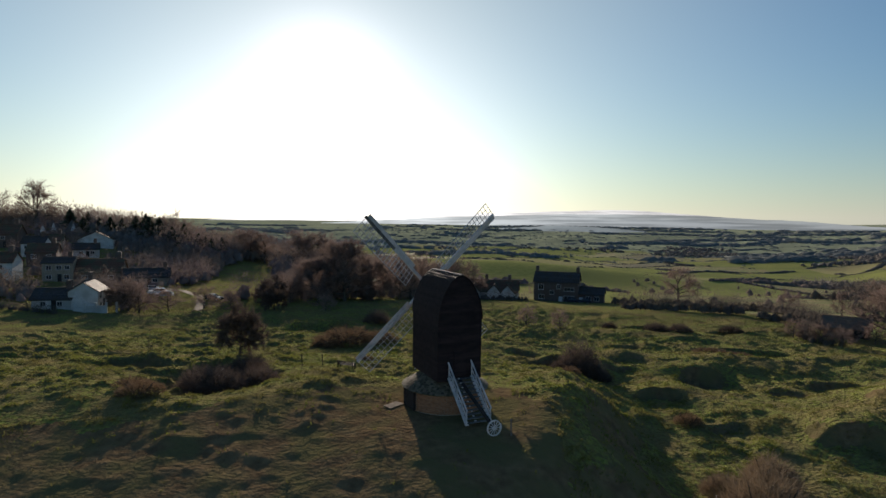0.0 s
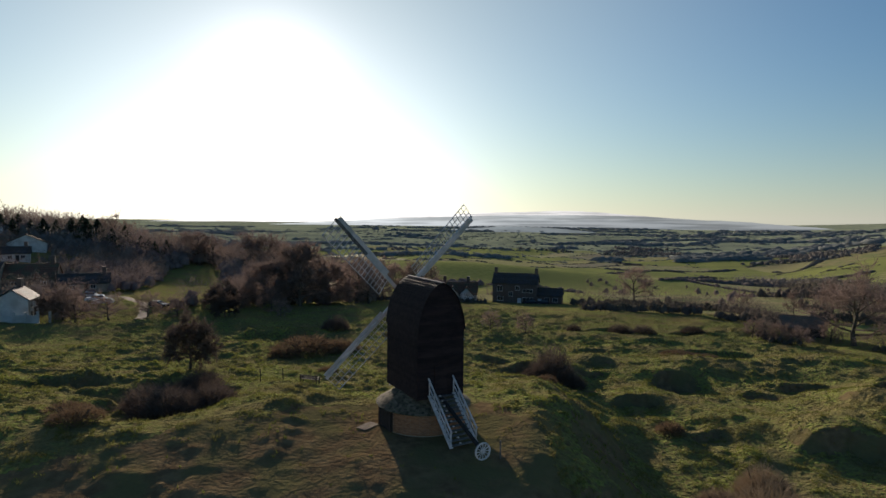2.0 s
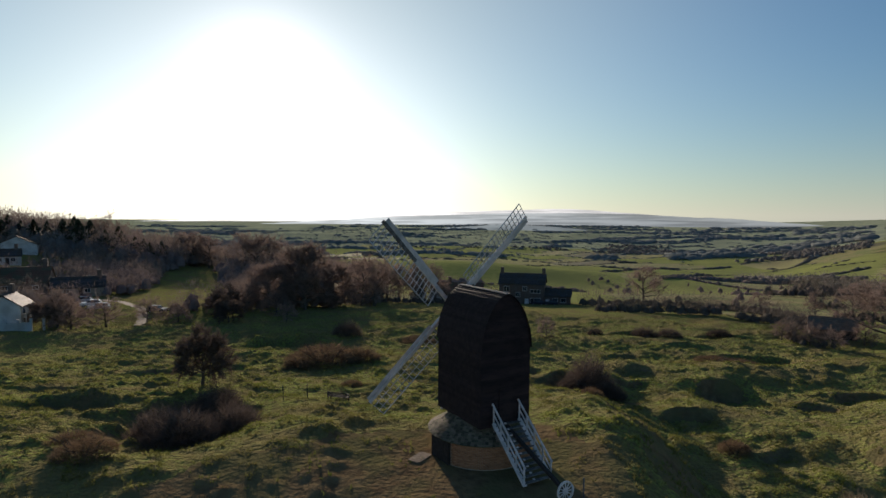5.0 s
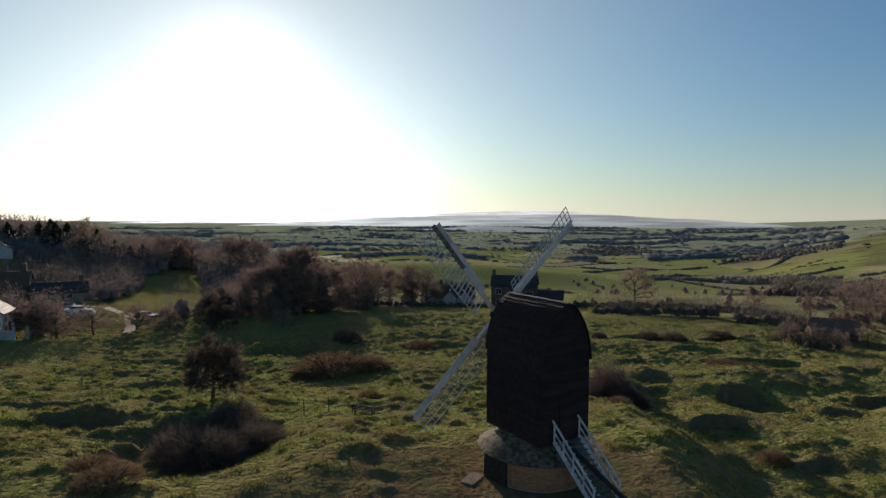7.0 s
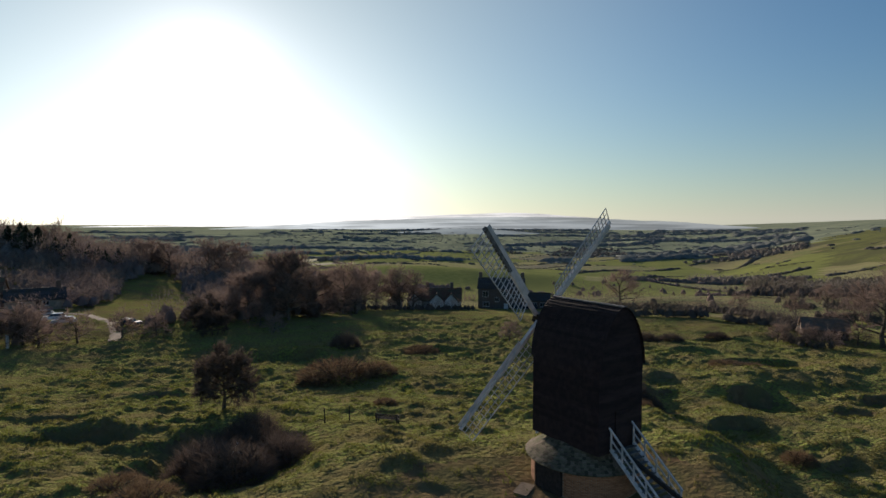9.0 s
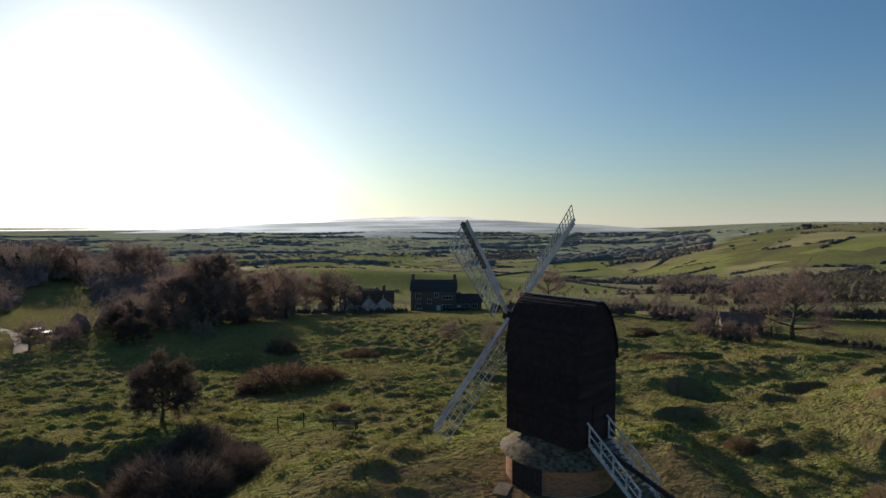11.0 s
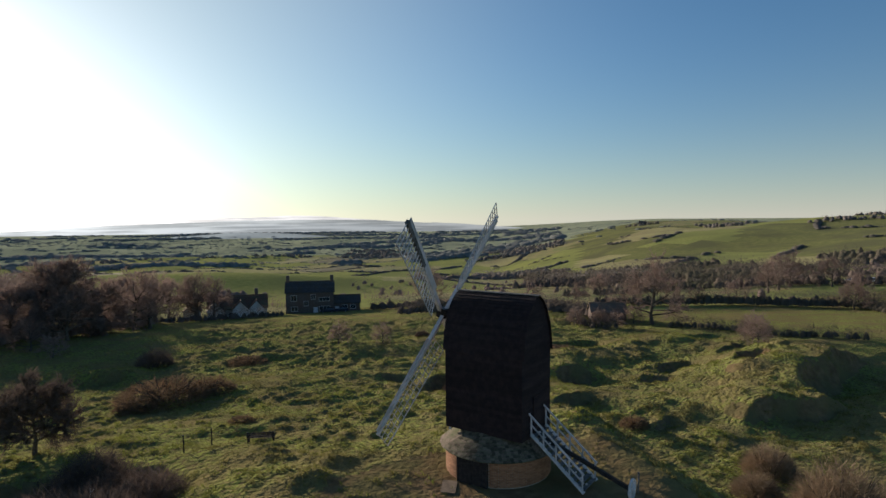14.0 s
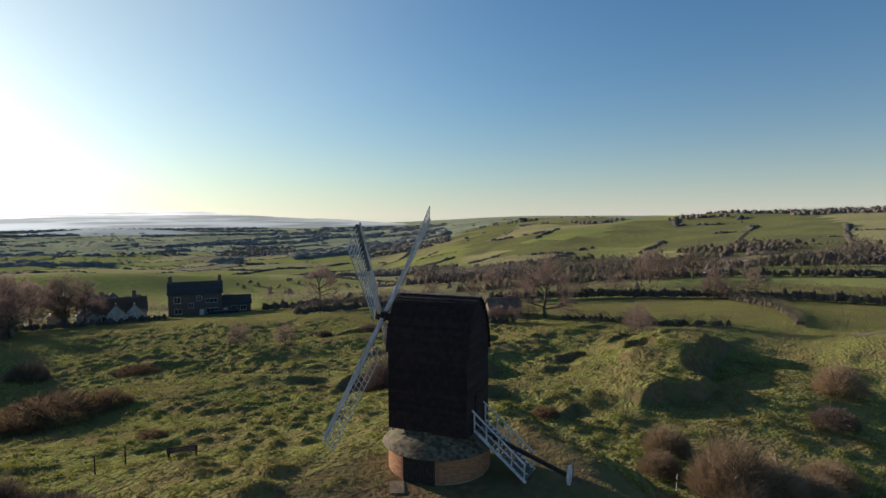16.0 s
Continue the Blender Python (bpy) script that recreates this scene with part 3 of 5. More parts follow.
def make_mill():
    mill = thing("windmill", "black tarred wooden post mill with white lattice sails", "windmill", pose(0.03, 0.03, MILL_Z, 0, 0, MILL_TURN))
    # roundhouse
    round_wall = part("roundhouse", Shape().lathe([(3.0, -0.9), (3.0, 1.58), (2.6, 1.58), (2.6, -0.9)], 48), MORTAR, mill, "round orange-red brick base wall")
    door_at = 182        # degrees round the wall, from the mill's own x
    brick = Shape().box((0.22, 0.10, 0.066)).mesh("brick", BRICK)
    n = 78
    for row in range(20):
        for i in range(n):
            deg = 360 * (i + 0.5 * (row % 2)) / n
            off = (deg - door_at + 180) % 360 - 180
            world_deg = (deg + MILL_TURN) % 360
            if abs(off) < 17.5 or not (150 < world_deg < 345):
                continue
            a = radians(deg)
            r = 2.975 + 0.006 * math.sin(i * 7.3 + row * 3.1)
            part("brick", brick, BRICK, round_wall, at=pose(r * math.cos(a), r * math.sin(a), 0.02 + row * 0.076, 0, 0, deg + 90))
    da = radians(door_at)
    door_m = pose(3.0 * math.cos(da), 3.0 * math.sin(da), 0, 0, 0, door_at - 90)
    door = part("door", Shape().box((1.66, 0.10, 1.46), pose(0, 0, 0.72)), DARK_WOOD, round_wall, "dark wooden double door", door_m)
    for k in range(8):
        part("plank", Shape().box((0.19, 0.03, 1.44), pose(-0.72 + k * 0.206, 0.06, 0.72), 0.01), DARK_WOOD, door)
    part("door_frame", Shape().box((0.10, 0.2, 1.5), pose(-0.87, 0, 0.74)).box((0.10, 0.2, 1.5), pose(0.87, 0, 0.74)).box((1.64, 0.2, 0.1), pose(0, 0, 1.46)), DARK_WOOD, round_wall, at=door_m)
    roof = part("roundhouse_roof", Shape().lathe([(3.28, 1.40), (3.30, 1.46), (1.2, 2.70), (1.0, 2.70), (1.0, 2.5), (3.1, 1.38)], 48), SHINGLE, mill, "shallow conical roof of weathered shingles")
    rest, made = Shape(), 0
    for row in range(15):
        r0, z0 = 3.36 - row * 0.14, 1.46 + row * 0.0827
        count = int(2 * math.pi * r0 / 0.21)
        size = (2 * math.pi * r0 / count * 0.94, 0.21, 0.02)
        shingle = Shape().box(size).mesh("shingle", SHINGLE)
        for i in range(count):
            deg = 360 * (i + 0.5 * (row % 2)) / count
            world_deg = (deg + MILL_TURN) % 360
            if not (140 < world_deg < 352):
                continue
            a = radians(deg)
            m = pose(r0 * math.cos(a), r0 * math.sin(a), z0 + 0.045 + 0.007 * math.sin(i * 5.1 + row), 0, 0, deg + 90) @ pose(0, 0.09, 0, 29 + 2.0 * math.sin(i * 3.7))
            if 175 < world_deg < 285 and made < 300:
                part("shingle", shingle, SHINGLE, roof, at=m)
                made += 1
            else:
                rest.box(size, m)
    tagged(part("shingle_rest", rest, SHINGLE, roof), kind="stuff")
    # body: an inner box under single boards
    zs = [BODY_LOW + 0.02] + list(np.linspace(EAVE, RIDGE - 0.05, 14))
    inner = Shape()
    for sy in (-1, 1):
        y = sy * (BODY_LONG / 2 - 0.03)
        ring = [(-half_width(z) + 0.04, y, z) for z in zs] + [(half_width(z) - 0.04, y, z) for z in reversed(zs)]
        k = len(ring)
        inner.add(ring, [tuple(range(k)) if sy > 0 else tuple(reversed(range(k)))])
    inner.f += [(i, (i + 1) % k, k + (i + 1) % k, k + i) for i in range(k)]
    body = part("body", inner, TAR, mill, "tall black weatherboarded body with curved roof")
    step = 0.2
    # boards of the two long sides, carried on over the curved roof
    for side in (-1, 1):
        path = [(half_width(z), z) for z in np.linspace(BODY_LOW, RIDGE, 400)]
        run, last, row = 0.0, 0, 0
        for i in range(1, 400):
            run += math.hypot(path[i][0] - path[i - 1][0], path[i][1] - path[i - 1][1])
            if run >= step or i == 399:
                (w0, z0), (w1, z1) = path[last], path[i]
                out = Vector((z1 - z0, w0 - w1)).normalized()
                lap = 0.03
                a, b = (w0 + out.x * lap, z0 + out.y * lap), (w1 + out.x * 0.008, z1 + out.y * 0.008)
                over = 0.16 if z0 > EAVE - 0.1 else 0.0
                h = BODY_LONG / 2 + over
                s = Shape().add([(side * p[0], y, p[1]) for y in (-h, h) for p in (a, b, path[i], path[last])],
                                [(0, 1, 2, 3), (7, 6, 5, 4), (0, 4, 5, 1), (3, 2, 6, 7), (0, 3, 7, 4), (1, 5, 6, 2)])
                part("board", s, TAR, body)
                run, last, row = 0.0, i, row + 1
    part("ridge_board", Shape().box((0.34, BODY_LONG + 0.4, 0.05), pose(0, 0, RIDGE + 0.03)), GREY_WOOD, body)
    # boards of the two ends
    for end in (-1, 1):
        for z in np.arange(BODY_LOW, RIDGE - 0.15, step):
            w0, w1 = half_width(z), half_width(min(z + step, RIDGE))
            y0, y1 = end * (BODY_LONG / 2 + 0.028), end * (BODY_LONG / 2 + 0.006)
            yb = end * (BODY_LONG / 2 - 0.02)
            s = Shape().add([(-w0, y0, z), (w0, y0, z), (w1, y1, z + step), (-w1, y1, z + step), (-w0, yb, z), (w0, yb, z), (w1, yb, z + step), (-w1, yb, z + step)],
                            [(0, 1, 2, 3), (7, 6, 5, 4), (0, 4, 5, 1), (3, 2, 6, 7), (0, 3, 7, 4), (1, 5, 6, 2)])
            part("board", s, TAR, body)
    back = -BODY_LONG / 2
    part("rear_door", Shape().box((0.95, 0.06, 1.85), pose(0.0, back - 0.05, BODY_LOW + 1.25)), TAR, body, "dark plank door at the head of the steps")
    for sx in (-1, 1):
        part("body_bracket", Shape().box((0.13, 0.13, 0.2), pose(sx * 1.6, BODY_LONG / 2 - 0.2, BODY_LOW - 0.09)), WHITE_WOOD, body)
    part("post", Shape().rod((0, 0, 1.2), (0, 0, BODY_LOW + 0.4), 0.45, 0.4, 12), DARK_WOOD, mill)
    # tail ladder
    ladder = part("tail_ladder", Shape().beam((0, back + 0.1, BODY_LOW + 0.05), (0, back - 5.2, 0.55), 0.17, 0.2), DARK_WOOD, mill, "long flight of steps with white handrails")
    top, foot = Vector((0, back - 0.15, BODY_LOW + 0.25)), Vector((0, back - 3.15, 0.12))
    way = (foot - top)
    for sx in (-1, 1):
        x = Vector((sx * 0.92, 0, 0))
        part("stringer", Shape().beam(top + x, foot + x, 0.07, 0.24, (1, 0, 0)), WHITE_WOOD, ladder)
        rise = Vector((0, 0, 1.0))
        part("handrail", Shape().beam(top + x + rise - way * 0.06, foot + x + rise * 0.95, 0.075, 0.09, (1, 0, 0)), WHITE_WOOD, ladder)
        part("mid_rail", Shape().beam(top + x + rise * 0.52, foot + x + rise * 0.5, 0.05, 0.07, (1, 0, 0)), WHITE_WOOD, ladder)
        for k in (0.0, 0.24, 0.48, 0.73, 0.97):
            p = top + way * k + x
            part("baluster", Shape().beam(p - rise * 0.1, p + rise * 1.0, 0.07), WHITE_WOOD, ladder)
    for k in range(12):
        p = top + way * ((k + 0.5) / 12)
        part("tread", Shape().box((1.76, 0.24, 0.04), pose(p.x, p.y, p.z)), GREY_WOOD, ladder)
    for k in range(10):
        p = top + way * ((k + 0.5) / 10) + Vector((0, 0, 0.06))
        part("cleat", Shape().box((0.12, 0.10, 0.06), pose(p.x - 0.2, p.y, p.z)), WHITE_WOOD, ladder)
    # talthur wheel on the end of the tail pole
    wheel_m = pose(-0.05, back - 5.35, 0.58)
    wheel = part("tail_wheel", Shape().lathe([(0.46, -0.05), (0.53, -0.05), (0.53, 0.05), (0.46, 0.05), (0.46, -0.05)], 28), WHITE_WOOD, mill, "white spoked cart wheel on the tail pole", wheel_m @ pose(0, 0, 0, 90))
    part("wheel_hub", Shape().lathe([(0, -0.12), (0.09, -0.12), (0.11, 0), (0.09, 0.12), (0, 0.12)], 12), WHITE_WOOD, wheel)
    for k in range(12):
        a = 2 * math.pi * k / 12
        part("spoke", Shape().beam((0.08 * math.cos(a), 0.08 * math.sin(a), 0), (0.48 * math.cos(a), 0.48 * math.sin(a), 0), 0.04, 0.04), WHITE_WOOD, wheel)
    # sails
    hub = pose(0.0, BODY_LONG / 2 + 1.4, 8.6, 12) @ pose(0, 0, 0, 0, 0, SAIL_YAW)
    shaft = part("windshaft", Shape().rod((0, -1.6, 0), (0, 0.25, 0), 0.24, 0.24, 10).box((0.55, 0.6, 0.55), pose(0, 0, 0)), DARK_IRON, mill, "dark iron windshaft and poll end", hub)
    for k in range(4):
        sail = part("sail", Shape().beam((0, 0, -0.2), (0, 0, 4.6), 0.24, 0.22).beam((0, 0, 4.3), (0, 0, SAIL_R), 0.19, 0.15), SAIL_STOCKS[k], mill, SAIL_LABELS[k], hub @ pose(0, 0.12 if k % 2 else -0.12, 0, 0, SAIL_TURN + 90 * k, 0))
        if k == 3:
            part("stock_end", Shape().beam((0, -0.01, 4.4), (0, -0.01, SAIL_R + 0.03), 0.215, 0.18), GREY_WOOD, sail, "dark weathered outer stock")
        pitch = -1   # the lattice's side
        wide = 1.45
        lattice_bars = 19
        for i in range(lattice_bars):
            z = 1.75 + (SAIL_R - 0.05 - 1.75) * i / (lattice_bars - 1)
            tilt = radians(22 - 16 * (z / SAIL_R))
            part("sail_bar", Shape().beam((0.12, 0, z), (pitch * wide * math.cos(tilt), -wide * math.sin(tilt), z), 0.045, 0.035), WHITE_WOOD, sail)
        for w, size in ((0.48, 0.035), (0.97, 0.035), (1.45, 0.05)):
            lo, hi = radians(22 - 16 * (1.75 / SAIL_R)), radians(22 - 16)
            part("sail_lath", Shape().beam((pitch * w * math.cos(lo), -w * math.sin(lo), 1.75), (pitch * w * math.cos(hi), -w * math.sin(hi), SAIL_R - 0.05), size, size), WHITE_WOOD, sail)
        part("leading_board", Shape().box((0.30, 0.03, SAIL_R - 2.2), pose(-pitch * 0.26, 0, (SAIL_R + 2.0) / 2)), WHITE_WOOD, sail)
    return mill


SAIL_R, SAIL_TURN, SAIL_YAW = 8.3, 45.0, 8.0
SAIL_STOCKS = [WHITE_WOOD, WHITE_WOOD, WHITE_WOOD, WHITE_WOOD]
SAIL_LABELS = ["white lattice sail with a squared stock"] * 4
make_mill()


# ---- trees and bushes ----
def bare_tree(seed, tall, spread, limbs=7, twigs=1500, bole=0.3, droop=0.0, stout=1.0):
    """Two meshes of a leafless tree: trunk with limbs, and the crown of branches and twigs."""
    state = random.getstate()
    random.seed(seed)
    wood, crown = Shape(), Shape()
    r0 = tall * 0.028
    top = Vector((random.uniform(-0.3, 0.3), random.uniform(-0.3, 0.3), tall * 0.55))
    knee = Vector((random.uniform(-0.15, 0.15), random.uniform(-0.15, 0.15), tall * bole))
    wood.rod((0, 0, -0.6), (0, 0, 0.25), r0 * 1.7, r0 * 1.15, 8).rod((0, 0, 0.25), knee, r0 * 1.15, r0 * 0.9, 8).rod(knee, top, r0 * 0.85, r0 * 0.4, 6)
    tips = []

    def grow(a, way, length, radius, level):
        b = a
        steps = 2 if level < 3 else 1
        for _ in range(steps):
            way = (way + Vector((random.uniform(-1, 1), random.uniform(-1, 1), random.uniform(-0.5, 0.7) - droop)) * 0.28).normalized()
            c = b + way * length / steps
            (wood if level < 2 else crown).rod(b, c, radius, radius * 0.72, 5 if level < 2 else 3)
            b, radius = c, radius * 0.72
        tips.append((a, b, length))
        if level < 3:
            for _ in range(4):
                side = Vector((random.uniform(-1, 1), random.uniform(-1, 1), random.uniform(-0.7, 0.7))).normalized()
                grow(a.lerp(b, random.uniform(0.45, 1.0)), (way * 0.75 + side * 0.8).normalized(), length * random.uniform(0.5, 0.75), radius * 0.8, level + 1)

    for k in range(limbs):
        f = k / max(limbs - 1, 1)
        a = knee.lerp(top, f * 0.95)
        turn = k * 2.4 + random.uniform(-0.4, 0.4)
        out = Vector((math.cos(turn), math.sin(turn), 0))
        grow(a, (out * (1.15 - 0.7 * f) * spread / tall * 1.6 + Vector((0, 0, 0.22 + 0.8 * f))).normalized(), tall * (0.36 - 0.08 * f), r0 * (0.55 - 0.2 * f), 1)
    # each outer branch carries fans of twigs, each twig its twiglets
    ends = [t for t in tips if t[2] < tall * 0.3]
    each = max(twigs // (len(ends) * 4), 2)
    for a, b, ln in ends:
        way = (b - a).normalized()
        for k in range(each):
            p = a.lerp(b, 0.15 + 0.85 * (k + random.random()) / each)
            d = (way * 0.9 + Vector((random.uniform(-1, 1), random.uniform(-1, 1), random.uniform(-0.5, 0.8) - droop)) * 0.7).normalized()
            q = p + d * random.uniform(0.06, 0.13) * tall
            crown.sliver(p, q, tall * 0.0042 * stout)
            for _ in range(3):
                r = p.lerp(q, random.uniform(0.25, 0.95))
                e = (d + Vector((random.uniform(-1, 1), random.uniform(-1, 1), random.uniform(-0.7, 0.8) - droop)) * 0.75).normalized()
                crown.sliver(r, r + e * random.uniform(0.03, 0.075) * tall, tall * 0.003 * stout)
    random.setstate(state)
    return wood.mesh("trunk", BARK), crown


def bush_shape(seed, wide, tall, count=500, thick=0.026):
    """A leafless bush: many stems from the ground that fork into twigs."""
    state = random.getstate()
    random.seed(seed)
    s = Shape()
    for _ in range(count):
        a = random.uniform(0, 2 * math.pi)
        r = math.sqrt(random.random()) * wide / 2
        h = tall * math.sqrt(max(0.05, 1 - (2 * r / wide) ** 2)) * random.uniform(0.55, 1.08)
        p = Vector((r * math.cos(a), r * math.sin(a), h * random.uniform(0.25, 0.9)))
        d = Vector((math.cos(a) * r / wide * 1.6 + random.uniform(-0.7, 0.7), math.sin(a) * r / wide * 1.6 + random.uniform(-0.7, 0.7), random.uniform(0.1, 1.0))).normalized()
        s.sliver(p, p + d * random.uniform(0.15, 0.35) * tall, thick * random.uniform(0.6, 1.5))
    stems = Shape()
    for _ in range(16):
        a = random.uniform(0, 2 * math.pi)
        foot = Vector((random.uniform(-0.1, 0.1) * wide, random.uniform(-0.1, 0.1) * wide, -0.3))
        knee = Vector((math.cos(a) * wide * 0.18, math.sin(a) * wide * 0.18, tall * random.uniform(0.25, 0.4)))
        end = Vector((math.cos(a) * wide * 0.34, math.sin(a) * wide * 0.34, tall * random.uniform(0.55, 0.9)))
        stems.rod(foot, knee, 0.05, 0.035, 4).rod(knee, end, 0.035, 0.012, 4)
    random.setstate(state)
    return stems, s


TREES = []
for k, (tall, spread, limbs, twigs, bole) in enumerate(((9, 7, 10, 6800, 0.16), (11, 7, 10, 6800, 0.20), (8, 8, 12, 8000, 0.14), (13, 6, 11, 6400, 0.24), (6, 6, 12, 8500, 0.12), (6, 8.5, 16, 24000, 0.16), (14, 15, 16, 24000, 0.14))):
    wood, crown = bare_tree(20 + k, tall, spread, limbs, twigs, bole, stout=2.3 if k == 5 else 1.7 if k == 6 else 1.25)
    root = thing("tree", "leafless dark winter tree on the grass", "tree", pose(0, -400 - 20 * k, -200))
    part("trunk", wood, BARK, root)
    part("crown", crown, THORN if k == 5 else TWIGS, root, "dark bare crown of fine twigs")
    TREES.append((root, tall))
BUSHES = []
for k, (wide, tall, count, stuff) in enumerate(((3.0, 1.8, 3500, THORN), (4.0, 2.6, 4500, THORN), (2.4, 1.1, 2600, BRACKEN), (3.2, 2.4, 5200, TWIGS_PALE))):
    stems, twigs = bush_shape(60 + k, wide, tall, count)
    BUSHES.append((stems.mesh("stem", BARK), twigs.mesh("crown", stuff), wide, tall))


def plant_tree(kind, x, y, tall, turn=0, label="", group="", sink=0.0, name="tree"):
    root, own = TREES[kind]
    s = tall / own
    t = copy_thing(root, pose(x, y, up(x, y) - sink, 0, 0, turn) @ Matrix.Diagonal((s, s, s, 1)))
    t.name = name
    return tagged(t, label, group=group)


def plant_bush(kind, x, y, wide, tall, label, turn=0, group="scrub on the common", name="bush", cat="bush"):
    stems, twigs, w, h = BUSHES[kind]
    b = thing(name, label, cat, pose(x, y, up(x, y) - 0.05, 0, 0, turn) @ Matrix.Diagonal((wide / w, wide / w, tall / h, 1)), group)
    part("stem", stems, BARK, b)
    part("crown", twigs, TWIGS, b)
    return b


# trees on the common
thorn = plant_tree(5, -26.5, 20.5, 6.0, 10, "round-headed leafless hawthorn beside a hollow")
thorn.matrix_basis = thorn.matrix_basis @ Matrix.Diagonal((0.88, 0.88, 1.08, 1))
plant_bush(1, -22.5, 6.5, 5.5, 2.6, "dark leafless thorn bush filling a hollow", 20)
for k, (x, y, w, h) in enumerate(((-20.3, 9.5, 5.0, 3.6), (-23.5, 10.5, 5, 3.4), (-21, 4.5, 5, 2.8), (-23.6, 6.5, 4.4, 3.2), (-18.4, 7.5, 4, 2.4), (-22, 13, 4, 2.6))):
    plant_bush(1, x, y, w, h, "dark leafless thorn bush in a hollow", 80 * k)
for x, y, w, h, kind, what in ((-23.5, -2.5, 3.4, 1.1, 2, "brown dead bracken on the slope"), (-26, 0, 3.0, 1.0, 2, "brown dead bracken on the slope"), (-18.5, 38, 9, 2.4, 2, "low brown bramble patch"),
                               (-14, 39, 5, 1.9, 2, "low brown bramble patch"), (-21, 36, 4, 1.2, 2, "low brown bramble patch"), (-12.2, 22.8, 2.2, 0.7, 2, "small tuft of dead bracken"),
                               (13.8, 31, 5.0, 5.4, 1, "tall dark leafless thorn bush in a hollow"), (15.6, 29, 3.6, 2.4, 1, "dark leafless thorn bush in a hollow"), (11.6, 29.5, 3.4, 2.2, 1, "dark leafless thorn bush in a hollow"),
                               (21, -6.5, 5.2, 4.8, 3, "large pale brown leafless bush"), (24.5, 1.0, 3.6, 2.6, 3, "reddish brown leafless bush"), (23.6, -8.2, 4.2, 3.4, 3, "pale brown leafless bush"), (19.6, -8.4, 3.2, 2.6, 3, "reddish brown leafless bush"),
                               (26, -10.2, 3.6, 2.4, 3, "pale brown leafless bush"), (30, -9.5, 3.6, 2.2, 3, "pale brown leafless bush"), (51, -2, 4.4, 3.6, 3, "pale brown leafless bush"), (42, -5, 4.0, 2.0, 0, "low leafless bush among tussocks"),
                               (20.5, -1.0, 3.0, 1.8, 3, "brown leafless bush under a bank"), (22, 13, 2.6, 1.2, 2, "brown dead bracken in a hollow"), (39, 48, 6, 1.0, 2, "brown dead growth in a hollow"), (35, 47, 5, 0.9, 2, "brown dead growth in a hollow"),
                               (32, 68.5, 4.5, 2.2, 0, "dark leafless bramble bush"), (36, 67, 4, 1.8, 0, "dark leafless bramble bush"), (46, 70, 4, 1.6, 0, "dark leafless bramble bush"), (24, 71, 2.6, 1.4, 0, "dark leafless thorn bush on the common"),
                               (11.5, 20, 2.2, 1.0, 2, "brown dead bracken on the bank"),
                               (-8, 62, 6, 1.6, 2, "low brown bramble patch"), (-20.4, 64.6, 4.6, 3.2, 1, "dark rounded leafless bush on a bank")):
    plant_bush(kind, x, y, w, h, what, x * 31 % 360)


